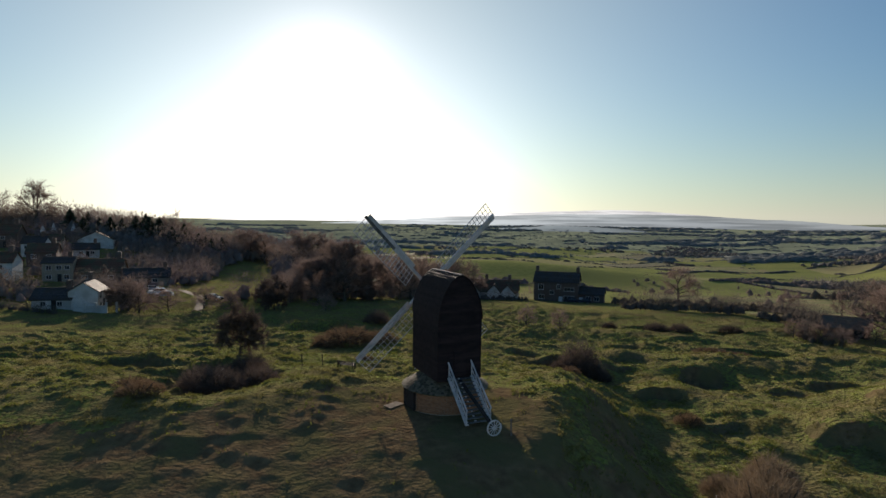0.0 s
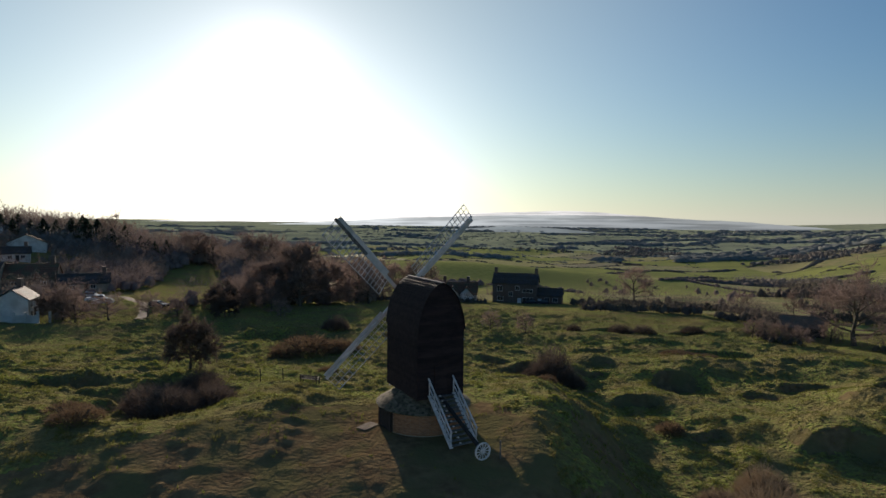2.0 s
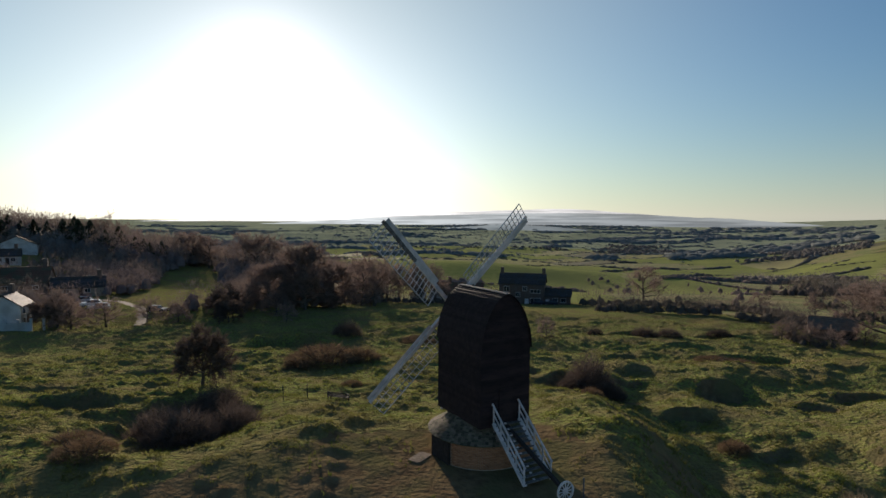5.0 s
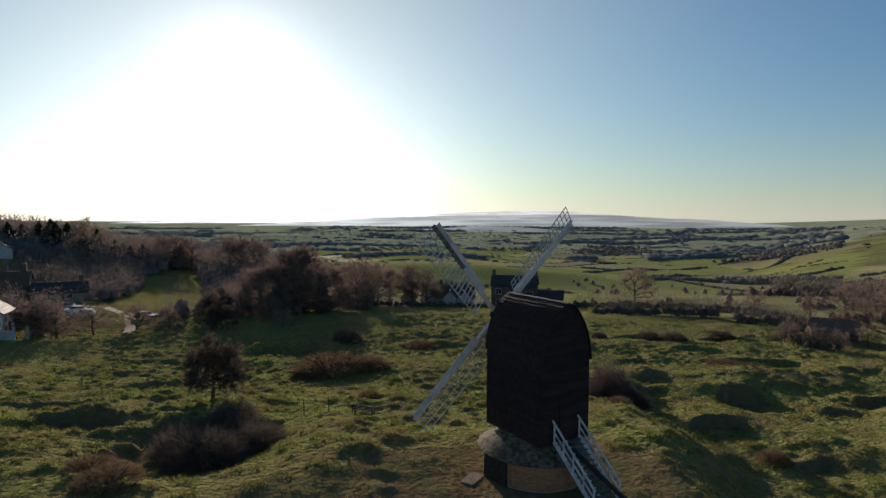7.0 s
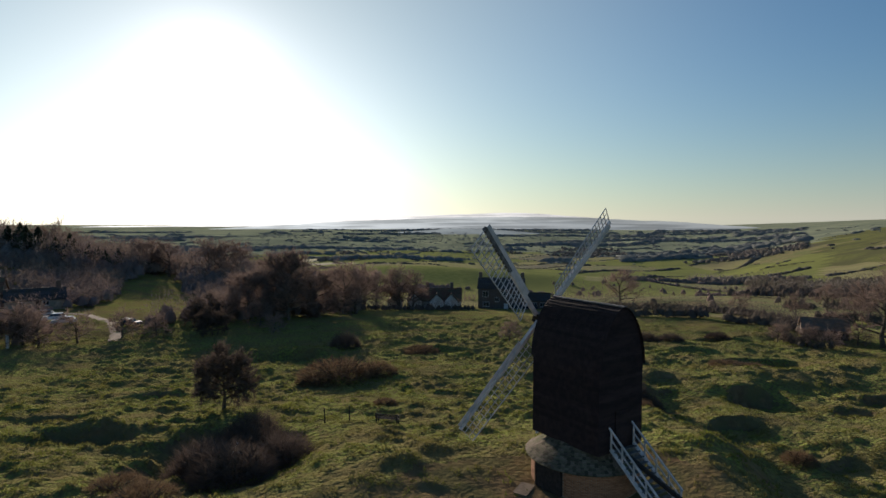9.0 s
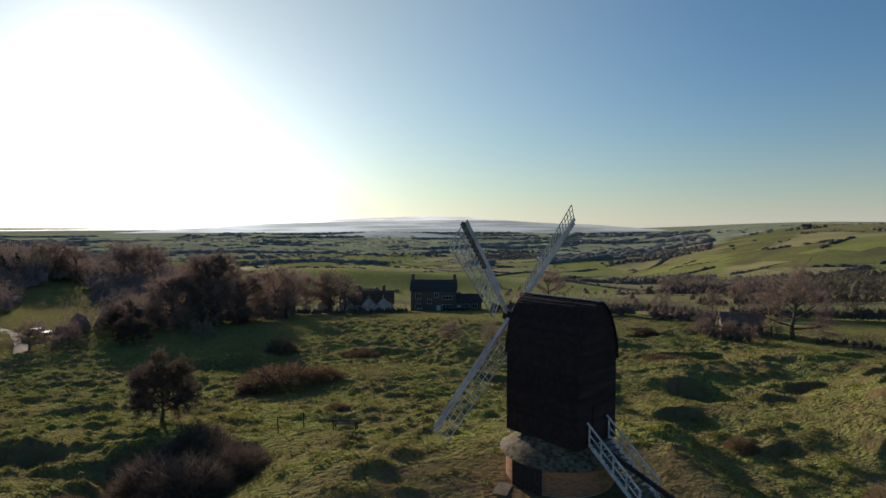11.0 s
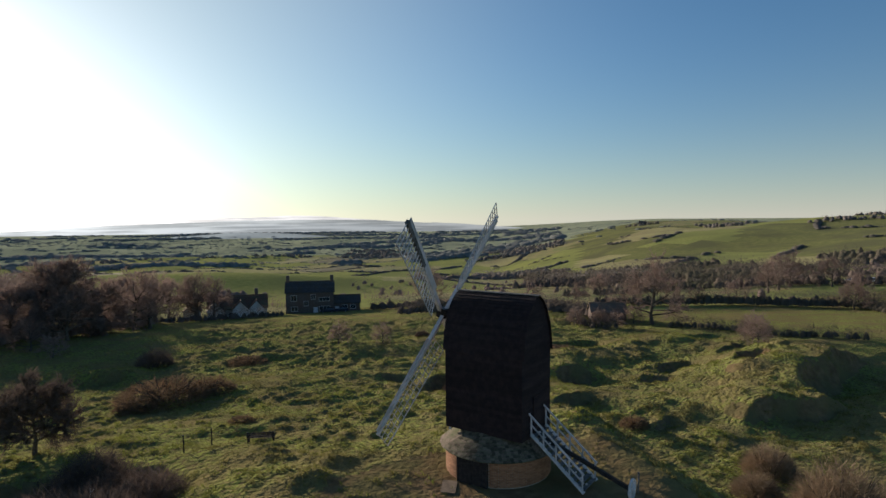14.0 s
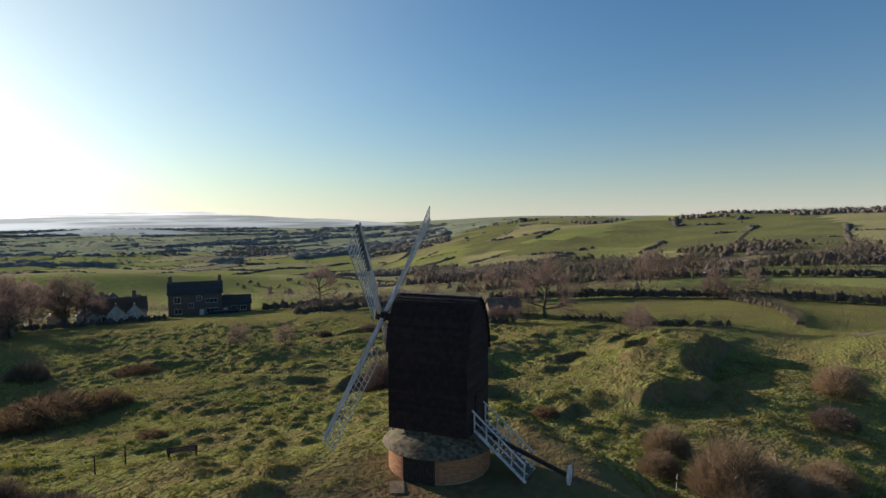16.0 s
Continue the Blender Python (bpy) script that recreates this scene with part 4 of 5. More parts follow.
# ---- trees beyond the common ----
for kind, x, y, tall, what in (
        (2, 69, 60, 13.5, "broad leafless oak beside the barn"), (1, 60, 157, 13.5, "leafless tree in the hedge by the house"), 
        (3, -24.6, 147, 12.5, "leafless tree before the cottages"), (1, -20, 154, 13, "leafless tree before the cottages"), (0, -13, 153, 13.5, "leafless tree before the cottages"),
        (0, -8.4, 152, 12, "leafless tree before the cottages"), (6, -31.1, 143, 13.5, "dense leafless tree before the cottages"), (3, -23.4, 148, 14.0, "dense leafless tree before the cottages"), (1, -12.6, 151, 13.0, "dense leafless tree before the cottages"), (6, -38, 103, 16.5, "great dense dark leafless tree"), (6, -45, 98, 11.5, "dense dark leafless tree in a clump"), (6, -33, 110, 12.5, "dense dark leafless tree in a clump"), (0, -42, 109, 14, "dark crowded leafless tree"), (2, -36, 97, 11, "dark crowded leafless tree"),
        (0, -26.5, 119, 13.5, "tall dark leafless tree at the edge of the common"), (2, -23.5, 121, 12.5, "dark crowded leafless tree"), (5, -50, 85, 7, "dense dark thorn tree"), (5, -45.5, 76, 5.6, "dense dark thorn tree"), (4, -48, 91, 8, "dark leafless tree in a clump"), (4, -40, 88, 6, "dark leafless tree in a clump"),
        (4, -35.5, 80, 4.2, "small dark leafless tree"), (4, -73, 67, 7.5, "small dark leafless tree by the lane"), (2, -70, 66, 6.5, "small dark leafless tree by the lane"), (5, -76, 69, 6, "dense dark thorn tree by the lane"), (4, -66, 70, 6, "small leafless tree by the lane"),
        (4, -61, 75, 5.5, "small leafless tree by the lane"), (4, -56, 77, 5, "small leafless tree by the lane"),
        (3, -86, 212, 18, "tall slender leafless tree on the skyline"), (3, -92, 214, 18, "tall slender leafless tree on the skyline"), (3, -80, 213, 18.5, "tall slender leafless tree on the skyline"), (1, -106, 210, 15, "leafless tree on the skyline"),
        (1, -112, 208, 15, "leafless tree on the skyline"), (1, -118, 212, 14, "leafless tree on the skyline"), (3, -203, 192, 21, "tall bare tree above the village"), (1, -216, 182, 18, "bare tree above the village"), (2, -150, 210, 15, "round bare tree on the skyline"),
        (4, 14, 64, 3.8, "small bare thorn tree on the common"), (4, 8, 70, 4.2, "small bare thorn tree on the common"), (4, 58, 63, 4.2, "dense dark thorn beside the barn"), (4, 60.5, 60.5, 3.6, "dense dark thorn beside the barn"), (4, 67, 63, 4.4, "dense dark thorn beside the barn"), (4, 56, 68, 4.0, "dense dark thorn beside the barn"), (4, 62, 31, 4.5, "dense dark bush by the hedge"), (4, 66, 35, 5, "dense dark bush by the hedge"),
        (2, 120, 52, 7, "pale brown leafless tree"), (0, 128, 56, 8, "pale brown leafless tree"), (2, 136, 50, 7.5, "pale brown leafless tree"), (0, 150, 92, 11, "leafless tree below the hill"), (2, 162, 97, 12, "leafless tree below the hill"),
        (0, 140, 88, 9, "leafless tree below the hill"), (1, 172, 90, 10, "leafless tree below the hill"), (2, 112, 76, 6.5, "leafless tree in a hedge"), (4, 100, 78, 5, "leafless tree in a hedge"), (1, 95, 108, 8, "leafless tree in rough ground"),
        (0, 80, 98, 6, "leafless tree in rough ground"), (4, 75, 112, 6, "leafless tree in rough ground"), (4, 90, 88, 5, "leafless tree in rough ground")):
    plant_tree(kind, x, y, tall, (x * 37 + y * 11) % 360, what, "trees round the common", 0.1)


def conifer(seed, tall):
    state = random.getstate()
    random.seed(seed)
    s = Shape()
    for _ in range(700):
        f = random.random() ** 0.7
        z = tall * (0.15 + 0.85 * f)
        r = tall * 0.24 * (1 - f) * random.uniform(0.4, 1.0) + 0.1
        a = random.uniform(0, 2 * math.pi)
        p = Vector((r * 0.3 * math.cos(a), r * 0.3 * math.sin(a), z))
        s.sliver(p, (r * math.cos(a), r * math.sin(a), z - r * 0.25), 0.5)
    random.setstate(state)
    root = thing("conifer", "dark evergreen conifer above the village", "tree", pose(0, -380, -200), "trees round the common")
    part("trunk", Shape().rod((0, 0, -0.5), (0, 0, tall * 0.9), 0.25, 0.04, 6), BARK, root)
    part("crown", s, NEEDLES, root)
    return root


PINE = conifer(5, 12)
for k in range(16):
    x, y = -182 + k * 4.3 + 2 * math.sin(k * 3.3), 186 + 6 * math.sin(k * 2.1) + k * 0.6
    s = 1.2 + 0.25 * math.sin(k * 5.7)
    copy_thing(PINE, pose(x, y, up(x, y) - 0.1, 0, 0, k * 50) @ Matrix.Diagonal((2.1 * s, 2.1 * s, 0.74 * s, 1)))


def thicket(name, spots, material, label, category, grain=0.9, count=26, reach=(1.2, 2.8), core=0.0, thin=0.06):
    """Woodland or hedge as one object: each spot (x, y, width, height) gets a loose crown of small clumps on a stem."""
    rng = np.random.default_rng(11)
    spots = np.asarray(spots, float)
    n = len(spots)
    z = lie(spots[:, 0], spots[:, 1], False)
    d = rng.normal(size=(n, count, 3))
    d /= np.linalg.norm(d, axis=2, keepdims=True)
    rad = rng.uniform(0.45, 1.05, (n, count, 1))
    c = d * rad * np.stack([spots[:, 2] / 2, spots[:, 2] / 2, spots[:, 3] * 0.5], -1)[:, None]
    c += np.stack([spots[:, 0], spots[:, 1], z + spots[:, 3] * 0.47], -1)[:, None]
    size = (grain * np.clip(spots[:, 3] / 9, 0.35, 1.6))[:, None, None]
    way = d * np.array([0.6, 0.6, 0.3]) + rng.normal(size=d.shape) * 0.35 + np.array([0, 0, 0.55])
    way /= np.linalg.norm(way, axis=2, keepdims=True)
    side = np.cross(way, rng.normal(size=d.shape))
    side /= np.linalg.norm(side, axis=2, keepdims=True)
    tri = np.stack([c - side * size * thin, c + side * size * thin, c + way * size * rng.uniform(*reach, (n, count, 1))], 2)
    me = bpy.data.meshes.new(name)
    v = tri.reshape(-1, 3)
    stem = np.stack([spots[:, 0], spots[:, 1], z - 0.3], -1)[:, None] + np.array([[-0.1, 0, 0], [0.1, 0, 0], [0, 0, 1]])[None] * np.stack([np.ones(n), np.ones(n), spots[:, 3] * 0.6], -1)[:, None]
    v = np.concatenate([v, stem.reshape(-1, 3)])
    faces = np.arange(len(v)).reshape(-1, 3)
    loose = len(faces)
    if core:
        # the dense heart of each crown: an uneven rounded lump
        axes = np.array([[1, 0, -0.4], [0.7, 0.7, -0.3], [0, 1, -0.4], [-0.7, 0.7, -0.3], [-1, 0, -0.4], [-0.7, -0.7, -0.3], [0, -1, -0.4], [0.7, -0.7, -0.3], [0.65, 0.25, 0.5], [-0.25, 0.65, 0.55], [-0.65, -0.25, 0.5], [0.25, -0.65, 0.55], [0, 0, 0.95]])
        lump = axes[None] * rng.uniform(0.7, 1.2, (n, 13, 1)) * core + rng.normal(size=(n, 13, 3)) * 0.1 * core
        lump = lump * np.stack([spots[:, 2] / 2, spots[:, 2] / 2, spots[:, 3] * 0.6], -1)[:, None] + np.stack([spots[:, 0], spots[:, 1], z + spots[:, 3] * 0.22], -1)[:, None]
        ring = np.array([[0, 1, 8], [1, 2, 9], [1, 9, 8], [2, 3, 9], [3, 4, 10], [3, 10, 9], [4, 5, 10], [5, 6, 11], [5, 11, 10], [6, 7, 11], [7, 0, 8], [7, 8, 11], [8, 9, 12], [9, 10, 12], [10, 11, 12], [11, 8, 12]])
        faces = np.concatenate([faces, (ring[None] + len(v) + 13 * np.arange(n)[:, None, None]).reshape(-1, 3)])
        v = np.concatenate([v, lump.reshape(-1, 3)])
    me.from_pydata(v.tolist(), [], faces.tolist())
    me.polygons.foreach_set("use_smooth", np.arange(len(faces)) >= loose)
    me.materials.append(material)
    return tagged(new(name, me), label, category, kind="stuff")


rng = np.random.default_rng(4)


def scatter(n, x0, x1, y0, y1, keep, tall):
    x, y = rng.uniform(x0, x1, n), rng.uniform(y0, y1, n)
    ok = keep(x, y)
    x, y = x[ok], y[ok]
    h = rng.uniform(0.65, 1.15, len(x)) * tall
    return np.stack([x, y, h * rng.uniform(0.7, 1.1, len(x)), h], -1)


def fan(n, r0, r1, keep, tall):
    """Spots spread over the view from the common, thinner with distance."""
    r = r0 * (r1 / r0) ** rng.random(n)
    a = np.radians(rng.uniform(-46, 78, n))
    x, y = r * np.sin(a), r * np.cos(a) - 30
    ok = keep(x, y, r)
    x, y, r = x[ok], y[ok], r[ok]
    h = rng.uniform(0.6, 1.2, len(x)) * tall
    return np.stack([x, y, h * rng.uniform(0.7, 1.1, len(x)) + r * 0.004, h], -1)


def off_meadow(x, y):
    """True outside the open grass that climbs between the village and the woods."""
    return np.abs(x - np.interp(y, [80, 110, 135, 180, 205], [-66, -75, -79, -99, -103])) > np.interp(y, [80, 135, 180, 205], [8, 13, 9, 4])


# woods on the village hill and beyond the common
hill_wood = scatter(3400, -330, -62, 128, 330, lambda x, y: (y > np.interp(x, [-330, -210, -150, -138, -110, -62], [190, 188, 186, 174, 172, 176])) & (y > 150 - 0.2 * (x + 62)) & (rough(x, y, 40, 21) > -0.75) & off_meadow(x, y) & ~((x > -110) & (y < 186) & (rough(x, y, 22, 22) < 0.0)), 11.5)
thicket("hill_woodland", hill_wood, WOODS, "dense leafless woodland on the hillside", "woodland", 1.15, 80, (0.5, 1.2), 0.5, 0.09)
near_scrub = scatter(300, -62, -24, 84, 150, lambda x, y: (rough(x, y, 9, 23) > -0.3) & (y > 101 + 0.75 * (x + 38)) & (y < 135 + 0.4 * (x + 38)), 6.5)
thicket("thicket", near_scrub, WOODS, "dark leafless thicket beside the common", "thicket", 0.8, 150, (0.7, 1.6), 0.5, 0.08)
slope_scrub = scatter(900, -128, -52, 112, 186, lambda x, y: (rough(x, y, 16, 25) + 0.4 * rough(x, y, 6, 26) > -0.12) & off_meadow(x, y) & (y > 116 - 0.5 * (x + 62)), 5.0)
thicket("slope_scrub", slope_scrub, WOODS, "brown leafless scrub on the grassy slope", "scrub", 0.9, 80, (0.6, 1.3), 0.5, 0.09)
SITES = [(-83, 68), (-88, 66), (-117, 101), (-109, 106), (-97, 109), (-156, 168), (-128, 96), (-174, 146), (-155, 136), (-140, 122), (-164, 154), (-146, 148), (-78, 64)]


def clear_of_houses(x, y):
    """True where no garden tree stands against a house or before it."""
    ok = np.ones(x.shape, bool)
    for sx, sy in SITES:
        for k in (0, 5, 9):
            ok &= np.hypot(x - sx - 0.61 * k, y - sy + 0.79 * k) > 5.5
    return ok


village_scrub = scatter(1900, -200, -66, 62, 190, lambda x, y: clear_of_houses(x, y) & off_meadow(x, y) & (rough(x, y, 12, 24) > -0.35) & (y > 63 - 0.2 * (x + 66)) & (np.abs(y - np.interp(x, [-122, -96, -81, -70, -64], [113, 103, 101, 90, 79])) > 5) & ~((x > -84) & (y < 112) & (y > 80)), 6.0)
thicket("garden_scrub", village_scrub, WOODS, "brown leafless garden trees among village houses", "scrub", 1.0, 80, (0.6, 1.3), 0.5, 0.09)
# valley woods and hedgerow trees
on_hill = lambda x, y: (np.degrees(np.arctan2(x, y + 30)) > 35) & (np.hypot(x, y) > 400)
# farthest woods, in the palest haze-mixed colour
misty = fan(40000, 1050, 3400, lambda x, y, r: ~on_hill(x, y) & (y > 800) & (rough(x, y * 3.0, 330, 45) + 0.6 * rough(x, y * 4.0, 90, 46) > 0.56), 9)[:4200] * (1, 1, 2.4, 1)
thicket("far_woodland", misty, HAZE_FAR_WOODS, "far leafless woods and hedges in the misty vale", "woodland", 2.0, 1, (0.5, 1.0), 0.95, 0.3)
beyond = lambda x, y: (y > 175) | (x > 190)
valley = fan(60000, 230, 1500, lambda x, y, r: (rough(x, y * 2.2, 190, 31) + 0.5 * rough(x, y * 1.5, 60, 32) > 0.62) & ~on_hill(x, y) & beyond(x, y) & ~((np.abs(x) < 140) & (y < 420)), 8.5)
# the stream-side wood below the hill, and the copses along its top
foot_wood = fan(16000, 300, 520, lambda x, y, r: (np.degrees(np.arctan2(x, y + 30)) > 30) & (rough(x, y, 60, 38) + 0.5 * rough(x, y, 22, 40) > -0.1), 9)[:1700]
top_wood = fan(16000, 850, 1250, lambda x, y, r: (np.degrees(np.arctan2(x, y + 30)) > 44) & (rough(x, y, 70, 37) > np.interp(np.degrees(np.arctan2(x, y + 30)), [44, 56, 66], [0.62, 0.3, -0.3])), 8)[:1300]
skyline = scatter(26, 842, 892, 900, 950, lambda x, y: np.hypot(x - 864, y - 918) > 7, 10)
valley = np.concatenate([valley, top_wood, skyline])
thicket("valley_woodland", foot_wood, FOOT_WOODS, "brown leafless wood along the foot of the hill", "woodland", 1.1, 26, (0.5, 1.2), 0.5, 0.11)
thicket("valley_woodland", valley, HAZE_VALLEY_WOODS, "leafless woods along the valley", "woodland", 1.5, 9, (0.5, 1.2), 0.66, 0.14)
right_scrub = scatter(620, 70, 330, 60, 330, lambda x, y: (rough(x, y, 34, 33) + 0.4 * rough(x, y, 12, 34) > 0.30) & (x + 0.3 * y > 105) & ~((x < 150) & (y < 70)), 6.5)
thicket("scrub_woodland", right_scrub, WOODS, "brown leafless scrub in rough fields", "scrub", 0.85, 90, (0.6, 1.4), 0.45, 0.09)
edges = fan(420000, 150, 2600, lambda x, y, r: (field_of(x, y)[2] < 1.0 + r * 0.0014) & (rough(x, y, 60, 35) > -0.6) & beyond(x, y) & (((x - 5) / 130) ** 2 + ((y - 365) / 70) ** 2 > 1) & (~on_hill(x, y) | ((rough(x, y, 150, 39) > 0.0) & (field_of(x, y)[2] < 1.5))), 3.5)
edges[:, 2:] *= (1 + 1.2 * (rough(edges[:, 0], edges[:, 1], 70, 36) > 0.12) + 0.6 * (rng.random(len(edges)) > 0.9))[:, None] * 0.6
close = np.hypot(edges[:, 0], edges[:, 1]) < 560
beside = np.hypot(edges[:, 0], edges[:, 1]) < 270
thicket("hedgerows", edges[beside][:900] * (1, 1, 1.4, 1), WOODS, "brown winter hedgerows beside the common", "hedge", 0.9, 60, (0.5, 1.2))
thicket("hedgerows", edges[close & ~beside][:3400] * (1, 1, 1.6, 1), WOODS, "dark winter hedgerows and trees between near fields", "hedge", 1.0, 20, (0.5, 1.2), 0.6, 0.1)
# hedges grow paler in two steps with distance, as painted haze
distant = np.hypot(edges[:, 0], edges[:, 1]) > 1000
thicket("hedgerows", edges[~close & ~distant][:6000] * (1, 1, 1.3, 0.8), HAZE_HEDGE, "dark winter hedgerows between the fields", "hedge", 1.3, 3, (0.4, 0.9), 0.72, 0.2)
thicket("hedgerows", edges[distant][:6500] * (1, 1, 1.5, 0.9), HAZE_FAR_WOODS, "far hedgerows in mist", "hedge", 1.3, 1, (0.4, 0.9), 0.8, 0.3)


def hedge_line(points, tall, wide, gap=0.8):
    spots = []
    for (x0, y0), (x1, y1) in zip(points, points[1:]):
        n = max(int(math.hypot(x1 - x0, y1 - y0) / gap), 1)
        for i in range(n):
            f = (i + 0.5) / n
            h = tall * random.choice((0.55, 0.7, 0.85, 1.0, 1.1, 1.35)) if tall > 4.7 else tall * random.uniform(0.7, 1.25)
            loose = 0.5 if tall < 4.7 else 2.2
            spots.append((x0 + (x1 - x0) * f + random.uniform(-loose, loose), y0 + (y1 - y0) * f + random.uniform(-loose, loose), wide * random.uniform(0.6, 1.15), h))
    return spots


for pts, tall, wide in (([(37, 146), (51, 143), (66, 141)], 4.6, 5.5), ([(34, 111), (46, 104), (58, 97)], 4.2, 5.0), ([(60, 92), (66, 84), (66, 73)], 3.8, 5.5), ([(66, 141), (70, 110), (70, 82)], 3.9, 5.0), ([(70, 56), (74, 50), (73, 40), (80, 26)], 2.4, 2.4), ([(-34, 139), (-11, 143), (10, 146)], 3.4, 3.2),
                        ([(80, 92), (92, 82), (107, 73), (123, 54), (132, 30), (140, 5)], 4.6, 4.6), ([(105, 140), (140, 118), (172, 100), (200, 70), (215, 35)], 5.0, 5.5), ([(130, 215), (165, 175), (190, 140), (230, 105), (270, 70)], 7, 6), ([(92, 20), (100, 24), (112, 34), (123, 52)], 2.4, 2.6), ([(-97, 62), (-90, 60.5), (-83, 60)], 1.8, 2.2), ([(62, 76), (58, 69), (57, 63), (60, 60)], 2.6, 3.0)):
    thicket("hedge", hedge_line(pts, tall, wide, 0.7 if tall < 6 else 1.6), FOOT_WOODS, "tall dark untrimmed winter hedge", "hedge", 1.0, 150, (0.5, 1.3), 0.5)


# ---- houses ----
def window(parent, x, z, wide, high, y, lights=2):
    w = part("window", Shape().box((wide, 0.06, high), pose(x, y + 0.0, z)), GLASS_DARK, parent)
    f = Shape()
    for sx in (-1, 1):
        f.box((0.09, 0.12, high + 0.1), pose(x + sx * wide / 2, y, z))
    for sz in (-1, 1):
        f.box((wide + 0.18, 0.12, 0.09), pose(x, y, z + sz * high / 2))
    for i in range(1, lights):
        f.box((0.07, 0.10, high), pose(x - wide / 2 + wide * i / lights, y, z))
    part("frame", f, WHITE_WOOD, w, "white painted window frame")
    part("sill", Shape().box((wide + 0.3, 0.22, 0.08), pose(x, y - 0.06, z - high / 2 - 0.08)), CONCRETE, w)
    return w


def make_house(name, label, at, wide, deep, high, rise, wall, roof, windows=(), doors=(), chimneys=(), parent=None, gables=()):
    """A house whose front faces its own -y, with its ridge along x."""
    h = parent or thing(name, label, "house", at, "houses round the common")
    x, y = wide / 2, deep / 2
    m = at if parent else Matrix()
    walls = Shape().add([m @ Vector(p) for p in ((-x, -y, -1), (x, -y, -1), (x, y, -1), (-x, y, -1), (-x, -y, high), (x, -y, high), (x, y, high), (-x, y, high), (-x, 0, high + rise - 0.1), (x, 0, high + rise - 0.1))],
                        [(0, 1, 5, 4), (1, 2, 6, 9, 5), (2, 3, 7, 6), (3, 0, 4, 8, 7), (0, 3, 2, 1), (4, 5, 9, 8), (6, 7, 8, 9)])
    part("wall", walls, wall, h)
    e = 0.35
    slope = rise / y
    for sy in (-1, 1):
        r = Shape()
        low, top = (sy * (y + e), high - e * slope + 0.06), (0, high + rise + 0.06)
        r.add([m @ Vector(p) for p in ((-x - e, low[0], low[1]), (x + e, low[0], low[1]), (x + e, 0, top[1]), (-x - e, 0, top[1]), (-x - e, low[0], low[1] + 0.16), (x + e, low[0], low[1] + 0.16), (x + e, 0, top[1] + 0.16), (-x - e, 0, top[1] + 0.16))],
              [(0, 1, 2, 3), (7, 6, 5, 4), (0, 4, 5, 1), (2, 6, 7, 3), (1, 5, 6, 2), (0, 3, 7, 4)])
        rp = part("roof", r, roof, h)
        if deep > 3.0:
            rows = int(math.hypot(y, rise) / 0.55)
            for i in range(rows):
                f = (i + 0.5) / rows
                part("slate_course", Shape().box((wide + 2 * e, 0.58 * math.cos(math.atan(slope)), 0.05), m @ pose(0, low[0] * (1 - f), low[1] + 0.19 + (top[1] - low[1]) * f, -sy * math.degrees(math.atan(slope)) - sy * 2)), roof, rp)
    ridge = part("ridge", Shape().box((wide + 0.7, 0.3, 0.14), m @ pose(0, 0, high + rise + 0.24)), roof, h)
    for cx in chimneys:
        c = part("chimney", Shape().box((1.0, 0.75, rise * 0.6 + 2.0), m @ pose(cx, 0, high + rise + 0.2), 0.02).box((1.15, 0.9, 0.16), m @ pose(cx, 0, high + rise + 1.2)), STONE, h)
        for k in (-0.25, 0.25):
            part("chimney_pot", Shape().rod(m @ Vector((cx + k, 0, high + rise + 1.2)), m @ Vector((cx + k, 0, high + rise + 1.75)), 0.13, 0.11, 8), TILE, c)
    for wx, wz, ww, wh, n in windows:
        if parent:
            continue
        window(h, wx, wz, ww, wh, -y - 0.02, n)
    for dx, dw, mat_ in doors:
        d = part("door", Shape().box((dw, 0.12, 2.05), m @ pose(dx, -y - 0.03, 1.02), 0.02), mat_, h, "painted front door")
        part("door_knob", Shape().lathe([(0, 0), (0.05, 0.02), (0.05, 0.06), (0, 0.09)], 8), DARK_IRON, d, at=m @ pose(dx + dw * 0.35, -y - 0.09, 1.0, 90))
    return h


HX, HY = 20.6, 157.5
HZ = up(HX, HY)
house = make_house("house", "dark stone two-storey house with end chimneys", pose(HX, HY, HZ, 0, 0, -13), 14.6, 7.2, 6.8, 2.9, STONE, SLATE,
                   [(-4.9, 5.0, 1.7, 1.8, 2), (-4.7, 1.7, 1.9, 1.4, 2), (-1.2, 3.3, 1.3, 1.4, 2), (1.0, 5.3, 1.3, 1.4, 2), (4.4, 4.5, 3.2, 1.1, 3), (4.5, 1.6, 3.3, 1.4, 3)], [(1.7, 1.3, WHITE_WOOD)], (-6.8, 6.8))
ax, ay = HX + 11.4 * math.cos(radians(-13)), HY + 11.4 * math.sin(radians(-13))
make_house("annexe", "low dark annexe beside a stone house", pose(ax, ay, HZ, 0, 0, -13), 8.2, 5.8, 3.1, 2.0, STONE, SLATE, [(-0.7, 1.8, 1.6, 1.3, 2), (1.9, 1.8, 1.6, 1.3, 2)], [(-3.1, 1.2, WHITE_WOOD)])
make_house("cottage", "long low white cottage with a dark roof", pose(-1.0, 160.5, up(-1.0, 160.5) - 0.3, 0, 0, -4), 17, 6.4, 3.0, 3.4, RENDER_WHITE, TILE, [(-5, 1.4, 1.2, 1.0, 2), (-2, 1.4, 1.2, 1.0, 2), (2, 1.4, 1.2, 1.0, 2), (5, 1.4, 1.4, 1.0, 2)], [(0.2, 0.9, DARK_WOOD)], (-2.5, 5.5))
